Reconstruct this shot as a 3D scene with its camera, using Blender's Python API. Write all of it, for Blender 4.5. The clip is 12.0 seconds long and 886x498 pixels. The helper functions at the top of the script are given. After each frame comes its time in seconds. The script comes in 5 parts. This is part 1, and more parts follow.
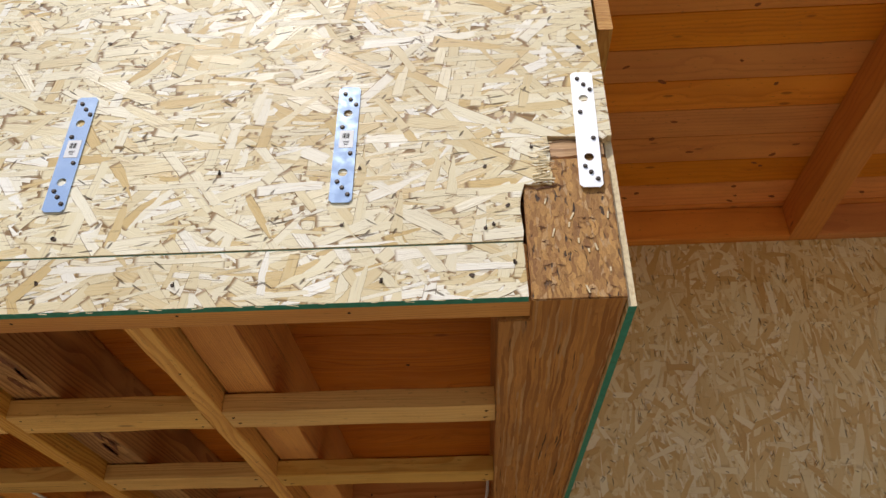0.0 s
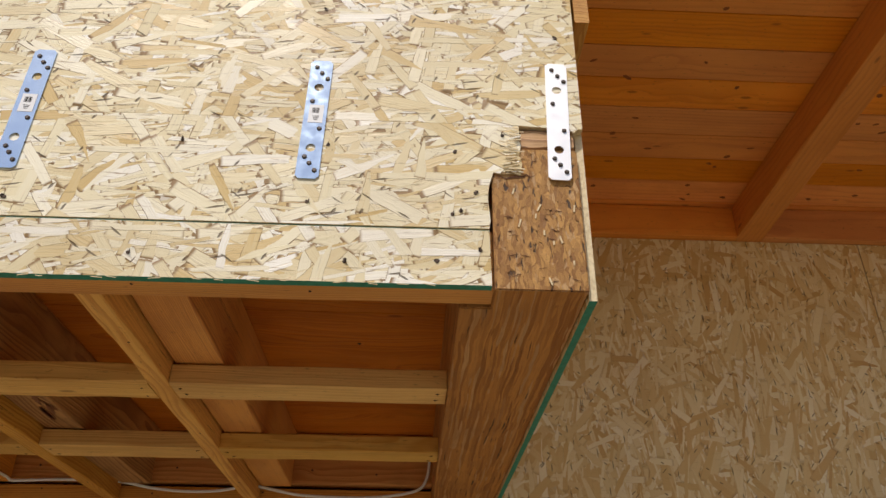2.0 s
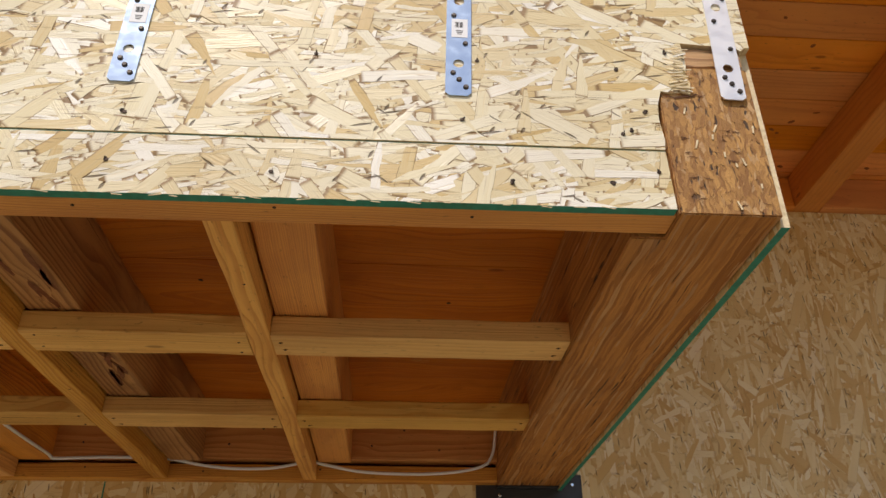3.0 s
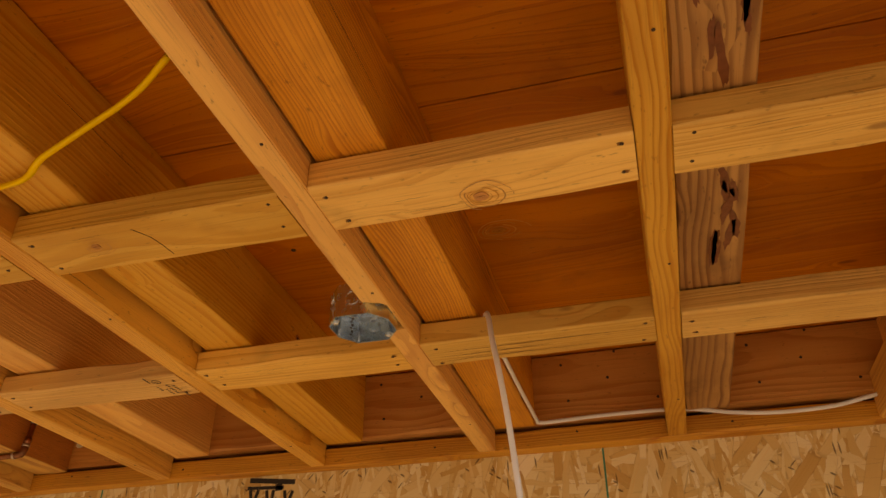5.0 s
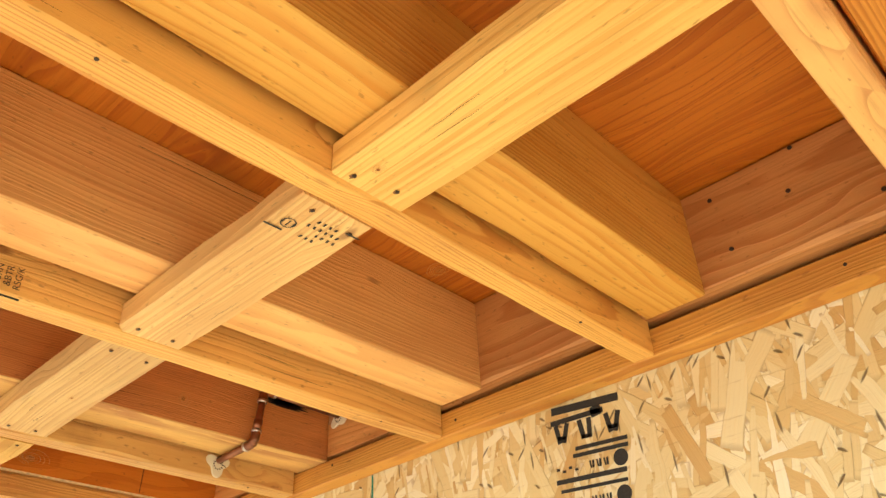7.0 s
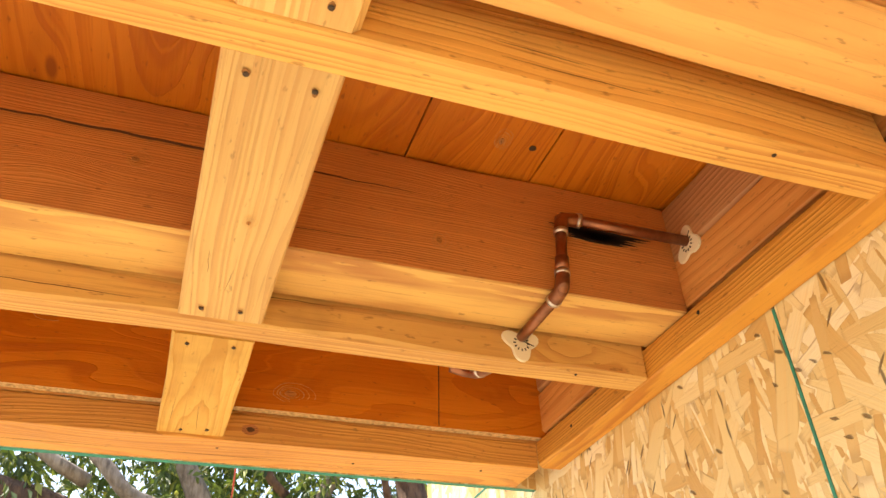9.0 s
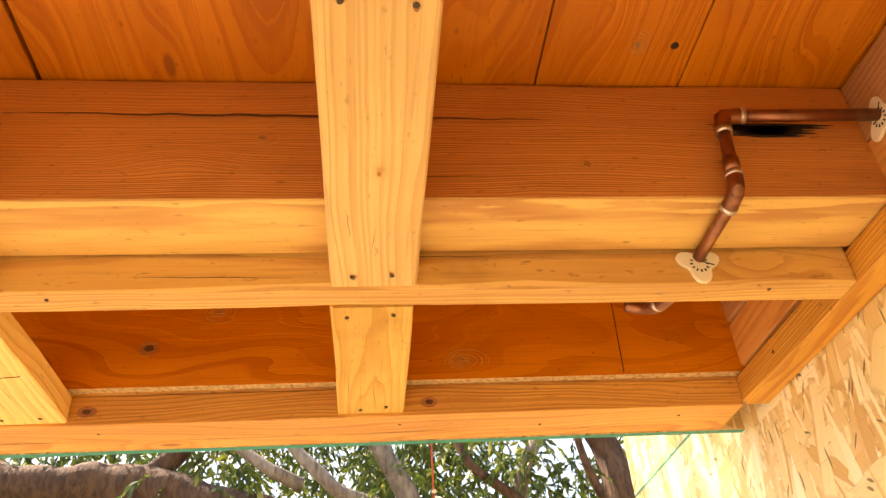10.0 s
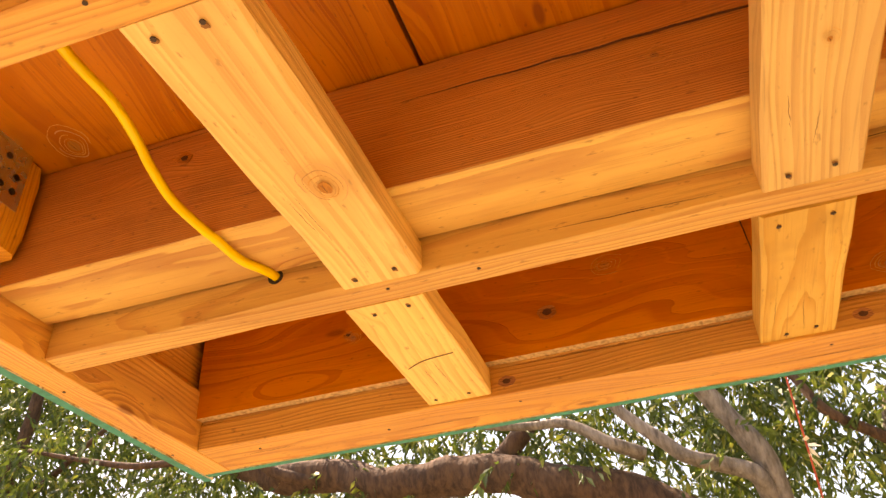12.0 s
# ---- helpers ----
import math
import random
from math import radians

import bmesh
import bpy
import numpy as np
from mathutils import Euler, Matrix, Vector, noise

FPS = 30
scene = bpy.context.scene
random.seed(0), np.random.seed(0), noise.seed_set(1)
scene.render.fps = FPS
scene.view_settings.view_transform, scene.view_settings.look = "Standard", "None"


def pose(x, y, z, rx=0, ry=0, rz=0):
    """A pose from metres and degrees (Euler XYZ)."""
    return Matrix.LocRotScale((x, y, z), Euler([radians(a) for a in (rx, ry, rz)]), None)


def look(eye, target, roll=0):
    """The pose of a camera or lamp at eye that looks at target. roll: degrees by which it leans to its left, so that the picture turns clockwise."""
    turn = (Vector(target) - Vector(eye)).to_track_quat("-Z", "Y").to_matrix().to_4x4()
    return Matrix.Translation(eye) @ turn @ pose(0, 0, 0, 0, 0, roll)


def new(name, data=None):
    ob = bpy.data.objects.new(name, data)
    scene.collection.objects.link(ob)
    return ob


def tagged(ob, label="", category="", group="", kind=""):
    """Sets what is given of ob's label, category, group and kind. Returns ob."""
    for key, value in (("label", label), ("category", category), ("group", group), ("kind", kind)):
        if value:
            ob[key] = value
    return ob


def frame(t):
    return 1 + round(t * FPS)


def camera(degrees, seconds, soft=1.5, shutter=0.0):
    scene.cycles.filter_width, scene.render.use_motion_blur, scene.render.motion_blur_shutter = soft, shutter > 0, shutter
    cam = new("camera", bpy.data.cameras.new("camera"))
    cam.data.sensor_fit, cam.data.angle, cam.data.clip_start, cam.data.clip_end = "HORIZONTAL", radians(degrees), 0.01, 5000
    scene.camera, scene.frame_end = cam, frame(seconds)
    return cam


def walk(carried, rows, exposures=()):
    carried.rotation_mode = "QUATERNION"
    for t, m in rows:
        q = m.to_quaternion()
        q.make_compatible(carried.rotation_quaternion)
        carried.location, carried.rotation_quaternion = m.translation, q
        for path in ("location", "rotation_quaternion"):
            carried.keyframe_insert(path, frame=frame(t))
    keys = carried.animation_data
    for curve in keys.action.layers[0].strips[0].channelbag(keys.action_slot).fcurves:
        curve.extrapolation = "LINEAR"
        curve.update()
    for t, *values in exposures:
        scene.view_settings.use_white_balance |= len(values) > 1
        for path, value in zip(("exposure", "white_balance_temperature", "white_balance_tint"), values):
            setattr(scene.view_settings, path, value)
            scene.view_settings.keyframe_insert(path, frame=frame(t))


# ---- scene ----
cam = camera(59.1, 12.0)
PATH = [
    (0, (-0.048, 0.075, 1.535), (-0.119, 1.782, 2.575), -0.8),
    (0.5, (0.004, 0.064, 1.537), (-0.158, 1.775, 2.56), 1.3),
    (1, (0.004, 0.078, 1.535), (-0.22, 1.797, 2.533), 2.5),
    (1.5, (-0.034, 0.092, 1.524), (-0.135, 1.849, 2.474), 2.1),
    (2, (-0.073, 0.075, 1.546), (-0.01, 1.811, 2.537), 0.6),
    (2.5, (-0.132, 0.143, 1.524), (-0.022, 1.881, 2.507), 0.1),
    (3, (-0.31, 0.229, 1.517), (-0.195, 1.965, 2.503), -0.3),
    (3.3, (-0.499, 0.234, 1.509), (-0.466, 1.994, 2.459), -0.2),
    (3.5, (-0.616, 0.232, 1.506), (-0.67, 2.012, 2.417), 0.1),
    (3.6, (-0.67, 0.24, 1.499), (-0.752, 2.018, 2.412), 0.4),
    (3.7, (-0.71, 0.252, 1.495), (-0.818, 2.027, 2.41), 0.4),
    (5.3, (-1.063, 0.92, 1.504), (-1.549, 2.539, 2.574), -0.2),
    (5.5, (-1.128, 0.998, 1.516), (-1.596, 2.622, 2.586), -1.0),
    (5.8, (-1.196, 1.12, 1.511), (-1.682, 2.745, 2.57), -1.7),
    (6, (-1.21, 1.208, 1.518), (-1.811, 2.793, 2.58), -1.3),
    (6.2, (-1.216, 1.307, 1.531), (-1.928, 2.834, 2.608), -1.3),
    (6.5, (-1.249, 1.425, 1.558), (-2.148, 2.844, 2.643), -1.3),
    (7, (-1.284, 1.533, 1.565), (-2.405, 2.758, 2.68), -2.9),
    (7.5, (-1.427, 1.58, 1.561), (-2.627, 2.657, 2.745), -2.9),
    (7.7, (-1.494, 1.598, 1.561), (-2.727, 2.629, 2.752), -3.6),
    (9.3, (-1.838, 1.923, 1.608), (-3.4, 2.398, 2.763), -3.1),
    (9.5, (-1.853, 1.93, 1.604), (-3.438, 2.323, 2.758), -3.6),
    (10, (-1.873, 1.91, 1.603), (-3.5, 2.117, 2.747), -4.7),
    (10.5, (-1.888, 1.887, 1.601), (-3.531, 1.891, 2.741), -4.2),
    (11, (-1.894, 1.853, 1.599), (-3.53, 1.685, 2.737), -3.4),
    (11.5, (-1.901, 1.805, 1.594), (-3.511, 1.483, 2.737), -3.4),
    (12, (-1.912, 1.758, 1.591), (-3.484, 1.286, 2.735), -3.5),
]
EXPOSURES = [(0.0, -0.30, 6500, 13), (0.5, -0.60, 6900, 14), (2.0, -0.40, 6900, 14), (3.0, -0.30, 6900, 15), (3.5, -0.45, 6900, 15), (3.8, -0.3, 7100, 14), (5.3, 0.6, 11600, 32), (5.6, 0.88, 11200, 31),
             (6.2, 1.80, 6700, 7), (6.6, 1.98, 6150, 4), (7.7, 2.07, 6050, 4), (9.3, 2.03, 7800, 16), (10.5, 2.06, 9300, 21), (12.0, 1.80, 10300, 26)]
walk(cam, [(t, look(eye, target, roll)) for t, eye, target, roll in PATH], EXPOSURES)

# ---- light: open sky, sun high in front of the house ----
SUN_ELEV, SUN_AZ = 58.0, 204.0      # azimuth of the sun, degrees from +y towards +x
world = bpy.data.worlds.new("sky")
scene.world = world
world.use_nodes = True
wn, wl = world.node_tree.nodes, world.node_tree.links
sky = wn.new("ShaderNodeTexSky")
sky.sky_type, sky.sun_disc = "NISHITA", False
sky.sun_elevation, sky.sun_rotation = radians(SUN_ELEV), radians(SUN_AZ)
sky.dust_density, sky.air_density = 1.6, 1.0
wl.new(sky.outputs[0], wn["Background"].inputs[0])
wn["Background"].inputs[1].default_value = 0.15
sun = new("sun", bpy.data.lights.new("sun", "SUN"))
sun.data.energy, sun.data.angle, sun.data.color = 4.3, radians(0.6), (1.0, 0.965, 0.91)
_e, _a = radians(SUN_ELEV), radians(SUN_AZ)
_to_sun = Vector((math.sin(_a) * math.cos(_e), math.cos(_a) * math.cos(_e), math.sin(_e)))
sun.matrix_world = Matrix.Translation((-3, -6, 9)) @ _to_sun.to_track_quat("Z", "Y").to_matrix().to_4x4()


# ---- node helpers ----
class Tree:
    """Short-hand for building a node material."""

    def __init__(self, name):
        self.mat = bpy.data.materials.new(name)
        self.mat.use_nodes = True
        self.t = self.mat.node_tree
        self.bsdf = self.t.nodes["Principled BSDF"]

    def node(self, kind, **props):
        n = self.t.nodes.new("ShaderNode" + kind)
        for key, v in props.items():
            setattr(n, key, v)
        return n

    def put(self, socket, v):
        if isinstance(v, bpy.types.NodeSocket):
            self.t.links.new(v, socket)
        elif v is not None:
            socket.default_value = v

    def m(self, op, a, b=None, c=None):
        n = self.node("Math", operation=op)
        for s, v in zip(n.inputs, (a, b, c)):
            self.put(s, v)
        return n.outputs[0]

    def v(self, op, a, b=None):
        n = self.node("VectorMath", operation=op)
        self.put(n.inputs[0], a)
        self.put(n.inputs[1], b)
        return n.outputs["Value"] if op in ("LENGTH", "DOT_PRODUCT", "DISTANCE") else n.outputs[0]

    def scale(self, a, f):
        return self.v("MULTIPLY", a, f)

    def ramp(self, x, lo, hi, a=0.0, b=1.0):
        n = self.node("MapRange", interpolation_type="SMOOTHSTEP")
        for s, val in zip(n.inputs, (x, lo, hi, a, b)):
            self.put(s, val)
        return n.outputs[0]

    def noise(self, vec, scale, detail=3.0, rough=0.55):
        n = self.node("TexNoise")
        self.put(n.inputs["Vector"], vec)
        n.inputs["Scale"].default_value, n.inputs["Detail"].default_value, n.inputs["Roughness"].default_value = scale, detail, rough
        return n.outputs[0]

    def mix(self, f, a, b, blend="MIX"):
        n = self.node("Mix", data_type="RGBA", blend_type=blend)
        self.put(n.inputs[0], f)
        self.put(n.inputs[6], a if isinstance(a, bpy.types.NodeSocket) else (*a, 1))
        self.put(n.inputs[7], b if isinstance(b, bpy.types.NodeSocket) else (*b, 1))
        return n.outputs[2]

    def mixf(self, f, a, b):
        n = self.node("Mix", data_type="FLOAT")
        self.put(n.inputs[0], f)
        self.put(n.inputs[2], a)
        self.put(n.inputs[3], b)
        return n.outputs[0]

    def xyz(self, vec):
        n = self.node("SeparateXYZ")
        self.put(n.inputs[0], vec)
        return n.outputs

    def vec(self, x, y, z):
        n = self.node("CombineXYZ")
        for s, v in zip(n.inputs, (x, y, z)):
            self.put(s, v)
        return n.outputs[0]

    def coord(self, spread=7.0):
        """Object coordinates, moved by a random step for each object; and the random number itself."""
        o = self.node("TexCoord").outputs["Object"]
        r = self.node("ObjectInfo").outputs["Random"]
        step = self.vec(self.m("MULTIPLY", r, spread * 3.1), self.m("MULTIPLY", self.m("FRACT", self.m("MULTIPLY", r, 37.0)), spread),
                        self.m("MULTIPLY", self.m("FRACT", self.m("MULTIPLY", r, 91.0)), spread))
        return o, step, r

    def bump(self, height, strength=0.3, distance=0.002):
        n = self.node("Bump")
        n.inputs["Strength"].default_value, n.inputs["Distance"].default_value = strength, distance
        self.put(n.inputs["Height"], height)
        self.put(self.bsdf.inputs["Normal"], n.outputs[0])

    def done(self, color, rough=0.6, metal=0.0):
        self.put(self.bsdf.inputs["Base Color"], color if isinstance(color, bpy.types.NodeSocket) else (*color, 1))
        self.put(self.bsdf.inputs["Roughness"], rough)
        self.put(self.bsdf.inputs["Metallic"], metal)
        return self.mat


def wood(name, early, late, ring=170.0, pith=0.11, knots=0.84, streak=0.5, stain=0.25, rough=0.6, wobble=0.016, bend_by=0.05):
    """Sawn softwood with the grain along local x: growth rings about a pith outside the board, knots and stains."""
    t = Tree(name)
    o, step, r = t.coord()
    p = t.v("ADD", o, step)
    # slow bends along the board
    bend = t.v("SUBTRACT", t.node("TexNoise").outputs[1], (0.5, 0.5, 0.5))
    bn = bend.node.inputs[0].links[0].from_node
    t.put(bn.inputs["Vector"], t.scale(p, (1.6, 5.0, 5.0)))
    bn.inputs["Scale"].default_value, bn.inputs["Detail"].default_value = 1.0, 2.0
    q = t.v("ADD", o, t.scale(bend, (0.0, bend_by, bend_by)))
    # knots
    vor = t.node("TexVoronoi", feature="F1")
    t.put(vor.inputs["Vector"], t.scale(p, (6.0, 17.0, 17.0)))
    vor.inputs["Scale"].default_value = 1.0
    has = t.m("GREATER_THAN", t.xyz(vor.outputs["Color"])[0], knots)
    near = t.m("MULTIPLY", has, t.ramp(vor.outputs["Distance"], 0.5, 0.05))
    core = t.m("MULTIPLY", has, t.ramp(vor.outputs["Distance"], 0.13, 0.06))
    angle = t.m("MULTIPLY", r, 6.283)
    cx = t.m("MULTIPLY", t.m("COSINE", angle), pith)
    cy = t.m("MULTIPLY", t.m("SINE", angle), pith)
    x, y, z = t.xyz(q)
    d = t.v("LENGTH", t.vec(0.0, t.m("SUBTRACT", y, cx), t.m("SUBTRACT", z, cy)))
    d = t.m("ADD", d, t.m("MULTIPLY", near, 0.010))
    d = t.m("ADD", d, t.m("MULTIPLY", t.noise(t.scale(p, (6.0, 40.0, 40.0)), 1.0, 2.0), 0.006))
    d = t.m("ADD", d, t.m("MULTIPLY", t.noise(t.vec(0.0, t.m("MULTIPLY", d, 55.0), t.m("MULTIPLY", r, 50.0)), 1.0, 3.0, 0.6), wobble))
    wave = t.m("FRACT", t.m("MULTIPLY", d, ring))
    band = t.m("MULTIPLY", t.ramp(wave, 0.35, 0.86), t.ramp(wave, 1.0, 0.92))
    fibre = t.noise(t.scale(p, (7.0, 300.0, 300.0)), 1.0, 4.0, 0.65)
    wide = t.noise(t.scale(p, (1.3, 14.0, 14.0)), 1.0, 3.0, 0.5)
    blot = t.noise(p, 5.0, 4.0, 0.6)
    col = t.mix(t.m("MULTIPLY", band, t.ramp(wide, 0.25, 0.7, 0.35, 1.0)), early, late)
    col = t.mix(t.m("MULTIPLY", t.ramp(fibre, 0.5, 0.8), streak), col, tuple(c * 0.62 for c in late))
    col = t.mix(t.m("MULTIPLY", t.ramp(wide, 0.45, 0.8), 0.35), col, tuple(c * 0.8 for c in late))
    patch = t.noise(t.scale(p, (3.0, 9.0, 9.0)), 1.0, 3.0, 0.55)
    col = t.mix(t.ramp(patch, 0.42, 0.7, 0.0, 0.45), col, tuple(c * 0.86 for c in late))
    col = t.mix(t.ramp(patch, 0.48, 0.25, 0.0, 0.5), col, tuple(min(c * 1.07, 0.95) for c in early))
    specks = t.noise(t.scale(p, (60.0, 160.0, 160.0)), 1.0, 2.0, 0.6)
    col = t.mix(t.ramp(specks, 0.63, 0.76, 0.0, 0.6), col, tuple(c * 0.5 for c in late))
    col = t.mix(t.m("MULTIPLY", t.ramp(blot, 0.58, 0.78), stain), col, tuple(c * 0.45 for c in late))
    col = t.mix(t.m("MULTIPLY", core, 0.75), col, (late[0] * 0.45, late[1] * 0.36, late[2] * 0.3))
    # every board a little different in tone
    hue = t.node("HueSaturation")
    t.put(hue.inputs["Color"], col)
    t.put(hue.inputs["Value"], t.ramp(t.m("FRACT", t.m("MULTIPLY", r, 53.0)), 0.0, 1.0, 0.86, 1.14))
    t.put(hue.inputs["Saturation"], t.ramp(t.m("FRACT", t.m("MULTIPLY", r, 17.0)), 0.0, 1.0, 0.92, 1.06))
    t.bump(t.m("ADD", t.m("MULTIPLY", fibre, 0.7), t.m("MULTIPLY", band, 0.5)), 0.6, 0.0014)
    return t.done(hue.outputs[0], t.ramp(blot, 0.2, 0.8, rough - 0.08, rough + 0.12))


def strand_board(name, tones, dark, main=0.0, spread=1.0, size=1.0, contrast=1.0, rare=0.975):
    """Oriented strand board: flat strands lying over one another in many directions, in the plane of local x and y."""
    t = Tree(name)
    o, step, r = t.coord(3.0)
    warp = t.node("TexNoise")
    t.put(warp.inputs["Vector"], o)
    warp.inputs["Scale"].default_value, warp.inputs["Detail"].default_value = 22.0, 4.0
    p = t.v("ADD", t.v("ADD", o, step), t.scale(t.v("SUBTRACT", warp.outputs[1], (0.5, 0.5, 0.5)), (0.007, 0.007, 0.0)))
    best = None
    layers = ((6, 0.085, 0.016), (-13, 0.100, 0.020), (24, 0.080, 0.014), (-30, 0.090, 0.018), (48, 0.075, 0.015), (-55, 0.07, 0.013), (80, 0.060, 0.014), (1, 0.11, 0.010), (-7, 0.06, 0.007), (15, 0.05, 0.005))
    for i, (turn, length, width) in enumerate(layers):
        mp = t.node("Mapping", vector_type="TEXTURE")
        t.put(mp.inputs["Vector"], p)
        mp.inputs["Rotation"].default_value = (0, 0, radians(main + turn * spread))
        mp.inputs["Location"].default_value = (i * 1.37, i * 0.71, 0)
        mp.inputs["Scale"].default_value = (length * size, width * size, 1)
        vor = t.node("TexVoronoi", feature="F1", distance="CHEBYCHEV", voronoi_dimensions="2D")
        t.put(vor.inputs["Vector"], mp.outputs[0])
        vor.inputs["Scale"].default_value = 1.0
        cr, cg, cb = t.xyz(vor.outputs["Color"])
        dist = vor.outputs["Distance"]
        pr = t.m("SUBTRACT", cr, t.ramp(dist, 0.46, 0.62, 0.0, 0.7))
        fib = t.noise(t.scale(mp.outputs[0], (0.7, 9.0, 1.0)), 1.0, 3.0, 0.65)
        if best is None:
            best, tone, grain, light, rim = pr, cg, fib, cb, dist
        else:
            f = t.m("GREATER_THAN", pr, best)
            tone, grain, light, rim = t.mixf(f, tone, cg), t.mixf(f, grain, fib), t.mixf(f, light, cb), t.mixf(f, rim, dist)
            best = t.m("MAXIMUM", pr, best)
    ramp = t.node("ValToRGB")
    t.put(ramp.inputs[0], t.m("ADD", t.m("MULTIPLY", tone, 0.82), t.m("MULTIPLY", grain, 0.2)))
    els = ramp.color_ramp.elements
    while len(els) < len(tones):
        els.new(0.5)
    for e, (at, c) in zip(els, tones):
        e.position, e.color = at, (*c, 1)
    col = ramp.outputs[0]
    col = t.mix(t.ramp(grain, 0.56, 0.82, 0.0, 0.4 * contrast), col, dark)
    col = t.mix(t.ramp(grain, 0.40, 0.30, 0.0, 0.25), col, tuple(min(c * 2.6, 0.9) for c in dark))
    lines = t.noise(t.scale(p, (14.0, 240.0, 1.0)), 1.0, 3.0, 0.7)
    col = t.mix(t.ramp(lines, 0.60, 0.70, 0.0, 0.55 * contrast), col, dark)
    col = t.mix(t.ramp(rim, 0.43, 0.50, 0.0, 0.75 * contrast), col, dark)
    col = t.mix(t.ramp(best, 0.60, 0.35, 0.0, 0.8 * contrast), col, dark)
    # short dark slivers between the strands
    chip = None
    for k, (turn, sx, sy, cut) in enumerate(((main + 10, 0.040, 0.005, rare), (main - 35, 0.030, 0.0045, rare + 0.004), (main + 62, 0.018, 0.006, rare + 0.006))):
        mp = t.node("Mapping", vector_type="TEXTURE")
        t.put(mp.inputs["Vector"], p)
        mp.inputs["Rotation"].default_value, mp.inputs["Scale"].default_value, mp.inputs["Location"].default_value = (0, 0, radians(turn)), (sx, sy, 1), (k * 0.37, k * 0.21, 0)
        vor = t.node("TexVoronoi", feature="F1", voronoi_dimensions="2D")
        t.put(vor.inputs["Vector"], mp.outputs[0])
        vor.inputs["Scale"].default_value = 1.0
        one = t.m("MULTIPLY", t.m("GREATER_THAN", t.xyz(vor.outputs["Color"])[0], cut), t.ramp(vor.outputs["Distance"], 0.42, 0.2))
        chip = one if chip is None else t.m("MAXIMUM", chip, one)
    col = t.mix(t.m("MULTIPLY", chip, 0.8), col, tuple(c * 0.3 for c in dark))
    big = t.noise(p, 3.0, 3.0)
    col = t.mix(t.ramp(big, 0.4, 0.75, 0.0, 0.2), col, dark)
    t.bump(t.m("SUBTRACT", t.m("ADD", t.m("MULTIPLY", best, 1.4), t.m("MULTIPLY", grain, 0.4)), chip), 0.9, 0.002)
    return t.done(col, t.mixf(light, 0.40, 0.66))


def strand_lumber(name, end_grain=False):
    """Parallel strand lumber: long brown strands along local x, with dark voids; on the end, short ragged strands."""
    t = Tree(name)
    o, step, r = t.coord(1.0)
    s = (60.0, 230.0, 75.0) if end_grain else (4.5, 210.0, 210.0)
    warp = t.node("TexNoise")
    t.put(warp.inputs["Vector"], o)
    warp.inputs["Scale"].default_value, warp.inputs["Detail"].default_value = (55.0, 2.0) if end_grain else (9.0, 2.0)
    p = t.v("ADD", o, t.scale(t.v("SUBTRACT", warp.outputs[1], (0.5, 0.5, 0.5)), (0.01, 0.012, 0.012)))
    vor = t.node("TexVoronoi", feature="F1")
    t.put(vor.inputs["Vector"], t.scale(p, s))
    vor.inputs["Scale"].default_value = 1.0
    c = t.xyz(vor.outputs["Color"])
    fine = t.noise(t.scale(p, tuple(v * 3.0 for v in s)), 1.0, 3.0, 0.6)
    void = t.m("MULTIPLY", t.ramp(t.noise(t.scale(p, tuple(v * (0.8 if not end_grain else 0.8) for v in s)), 1.0, 1.0), 0.63 if end_grain else 0.66, 0.68 if end_grain else 0.71), t.ramp(t.noise(p, 14.0, 2.0), 0.36, 0.5))
    lo, hi = ((0.26, 0.112, 0.026), (0.56, 0.30, 0.085)) if end_grain else ((0.30, 0.112, 0.021), (0.57, 0.265, 0.062))
    col = t.mix(c[0], lo, hi)
    col = t.mix(t.ramp(c[1], 0.86, 0.95, 0.0, 0.55), col, (0.62, 0.42, 0.22))
    col = t.mix(t.ramp(fine, 0.45, 0.75, 0.0, 0.5), col, (0.20, 0.085, 0.026))
    col = t.mix(t.ramp(t.noise(o, 8.0, 3.0), 0.45, 0.75, 0.0, 0.4), col, (0.26, 0.115, 0.036))
    col = t.mix(t.m("MULTIPLY", void, 0.9), col, (0.025, 0.012, 0.007))
    t.bump(t.m("SUBTRACT", t.m("ADD", c[0], fine), t.m("MULTIPLY", void, 2.0)), 0.55, 0.003 if end_grain else 0.0015)
    return t.done(col, 0.72)


def plain(name, color, rough=0.5, metal=0.0, vary=0.2, scale=30.0, bump=0.1, second=None):
    t = Tree(name)
    o, step, r = t.coord()
    p = t.v("ADD", o, step)
    n = t.noise(p, scale, 4.0)
    big = t.noise(p, scale * 0.13, 3.0)
    col = t.mix(t.ramp(n, 0.35, 0.75, 0.0, vary), color, second or tuple(c * 0.55 for c in color))
    col = t.mix(t.ramp(big, 0.45, 0.8, 0.0, vary), col, tuple(c * 0.7 for c in color))
    t.bump(n, bump, 0.001)
    return t.done(col, t.ramp(n, 0.2, 0.8, max(rough - 0.08, 0.05), rough + 0.1), metal)


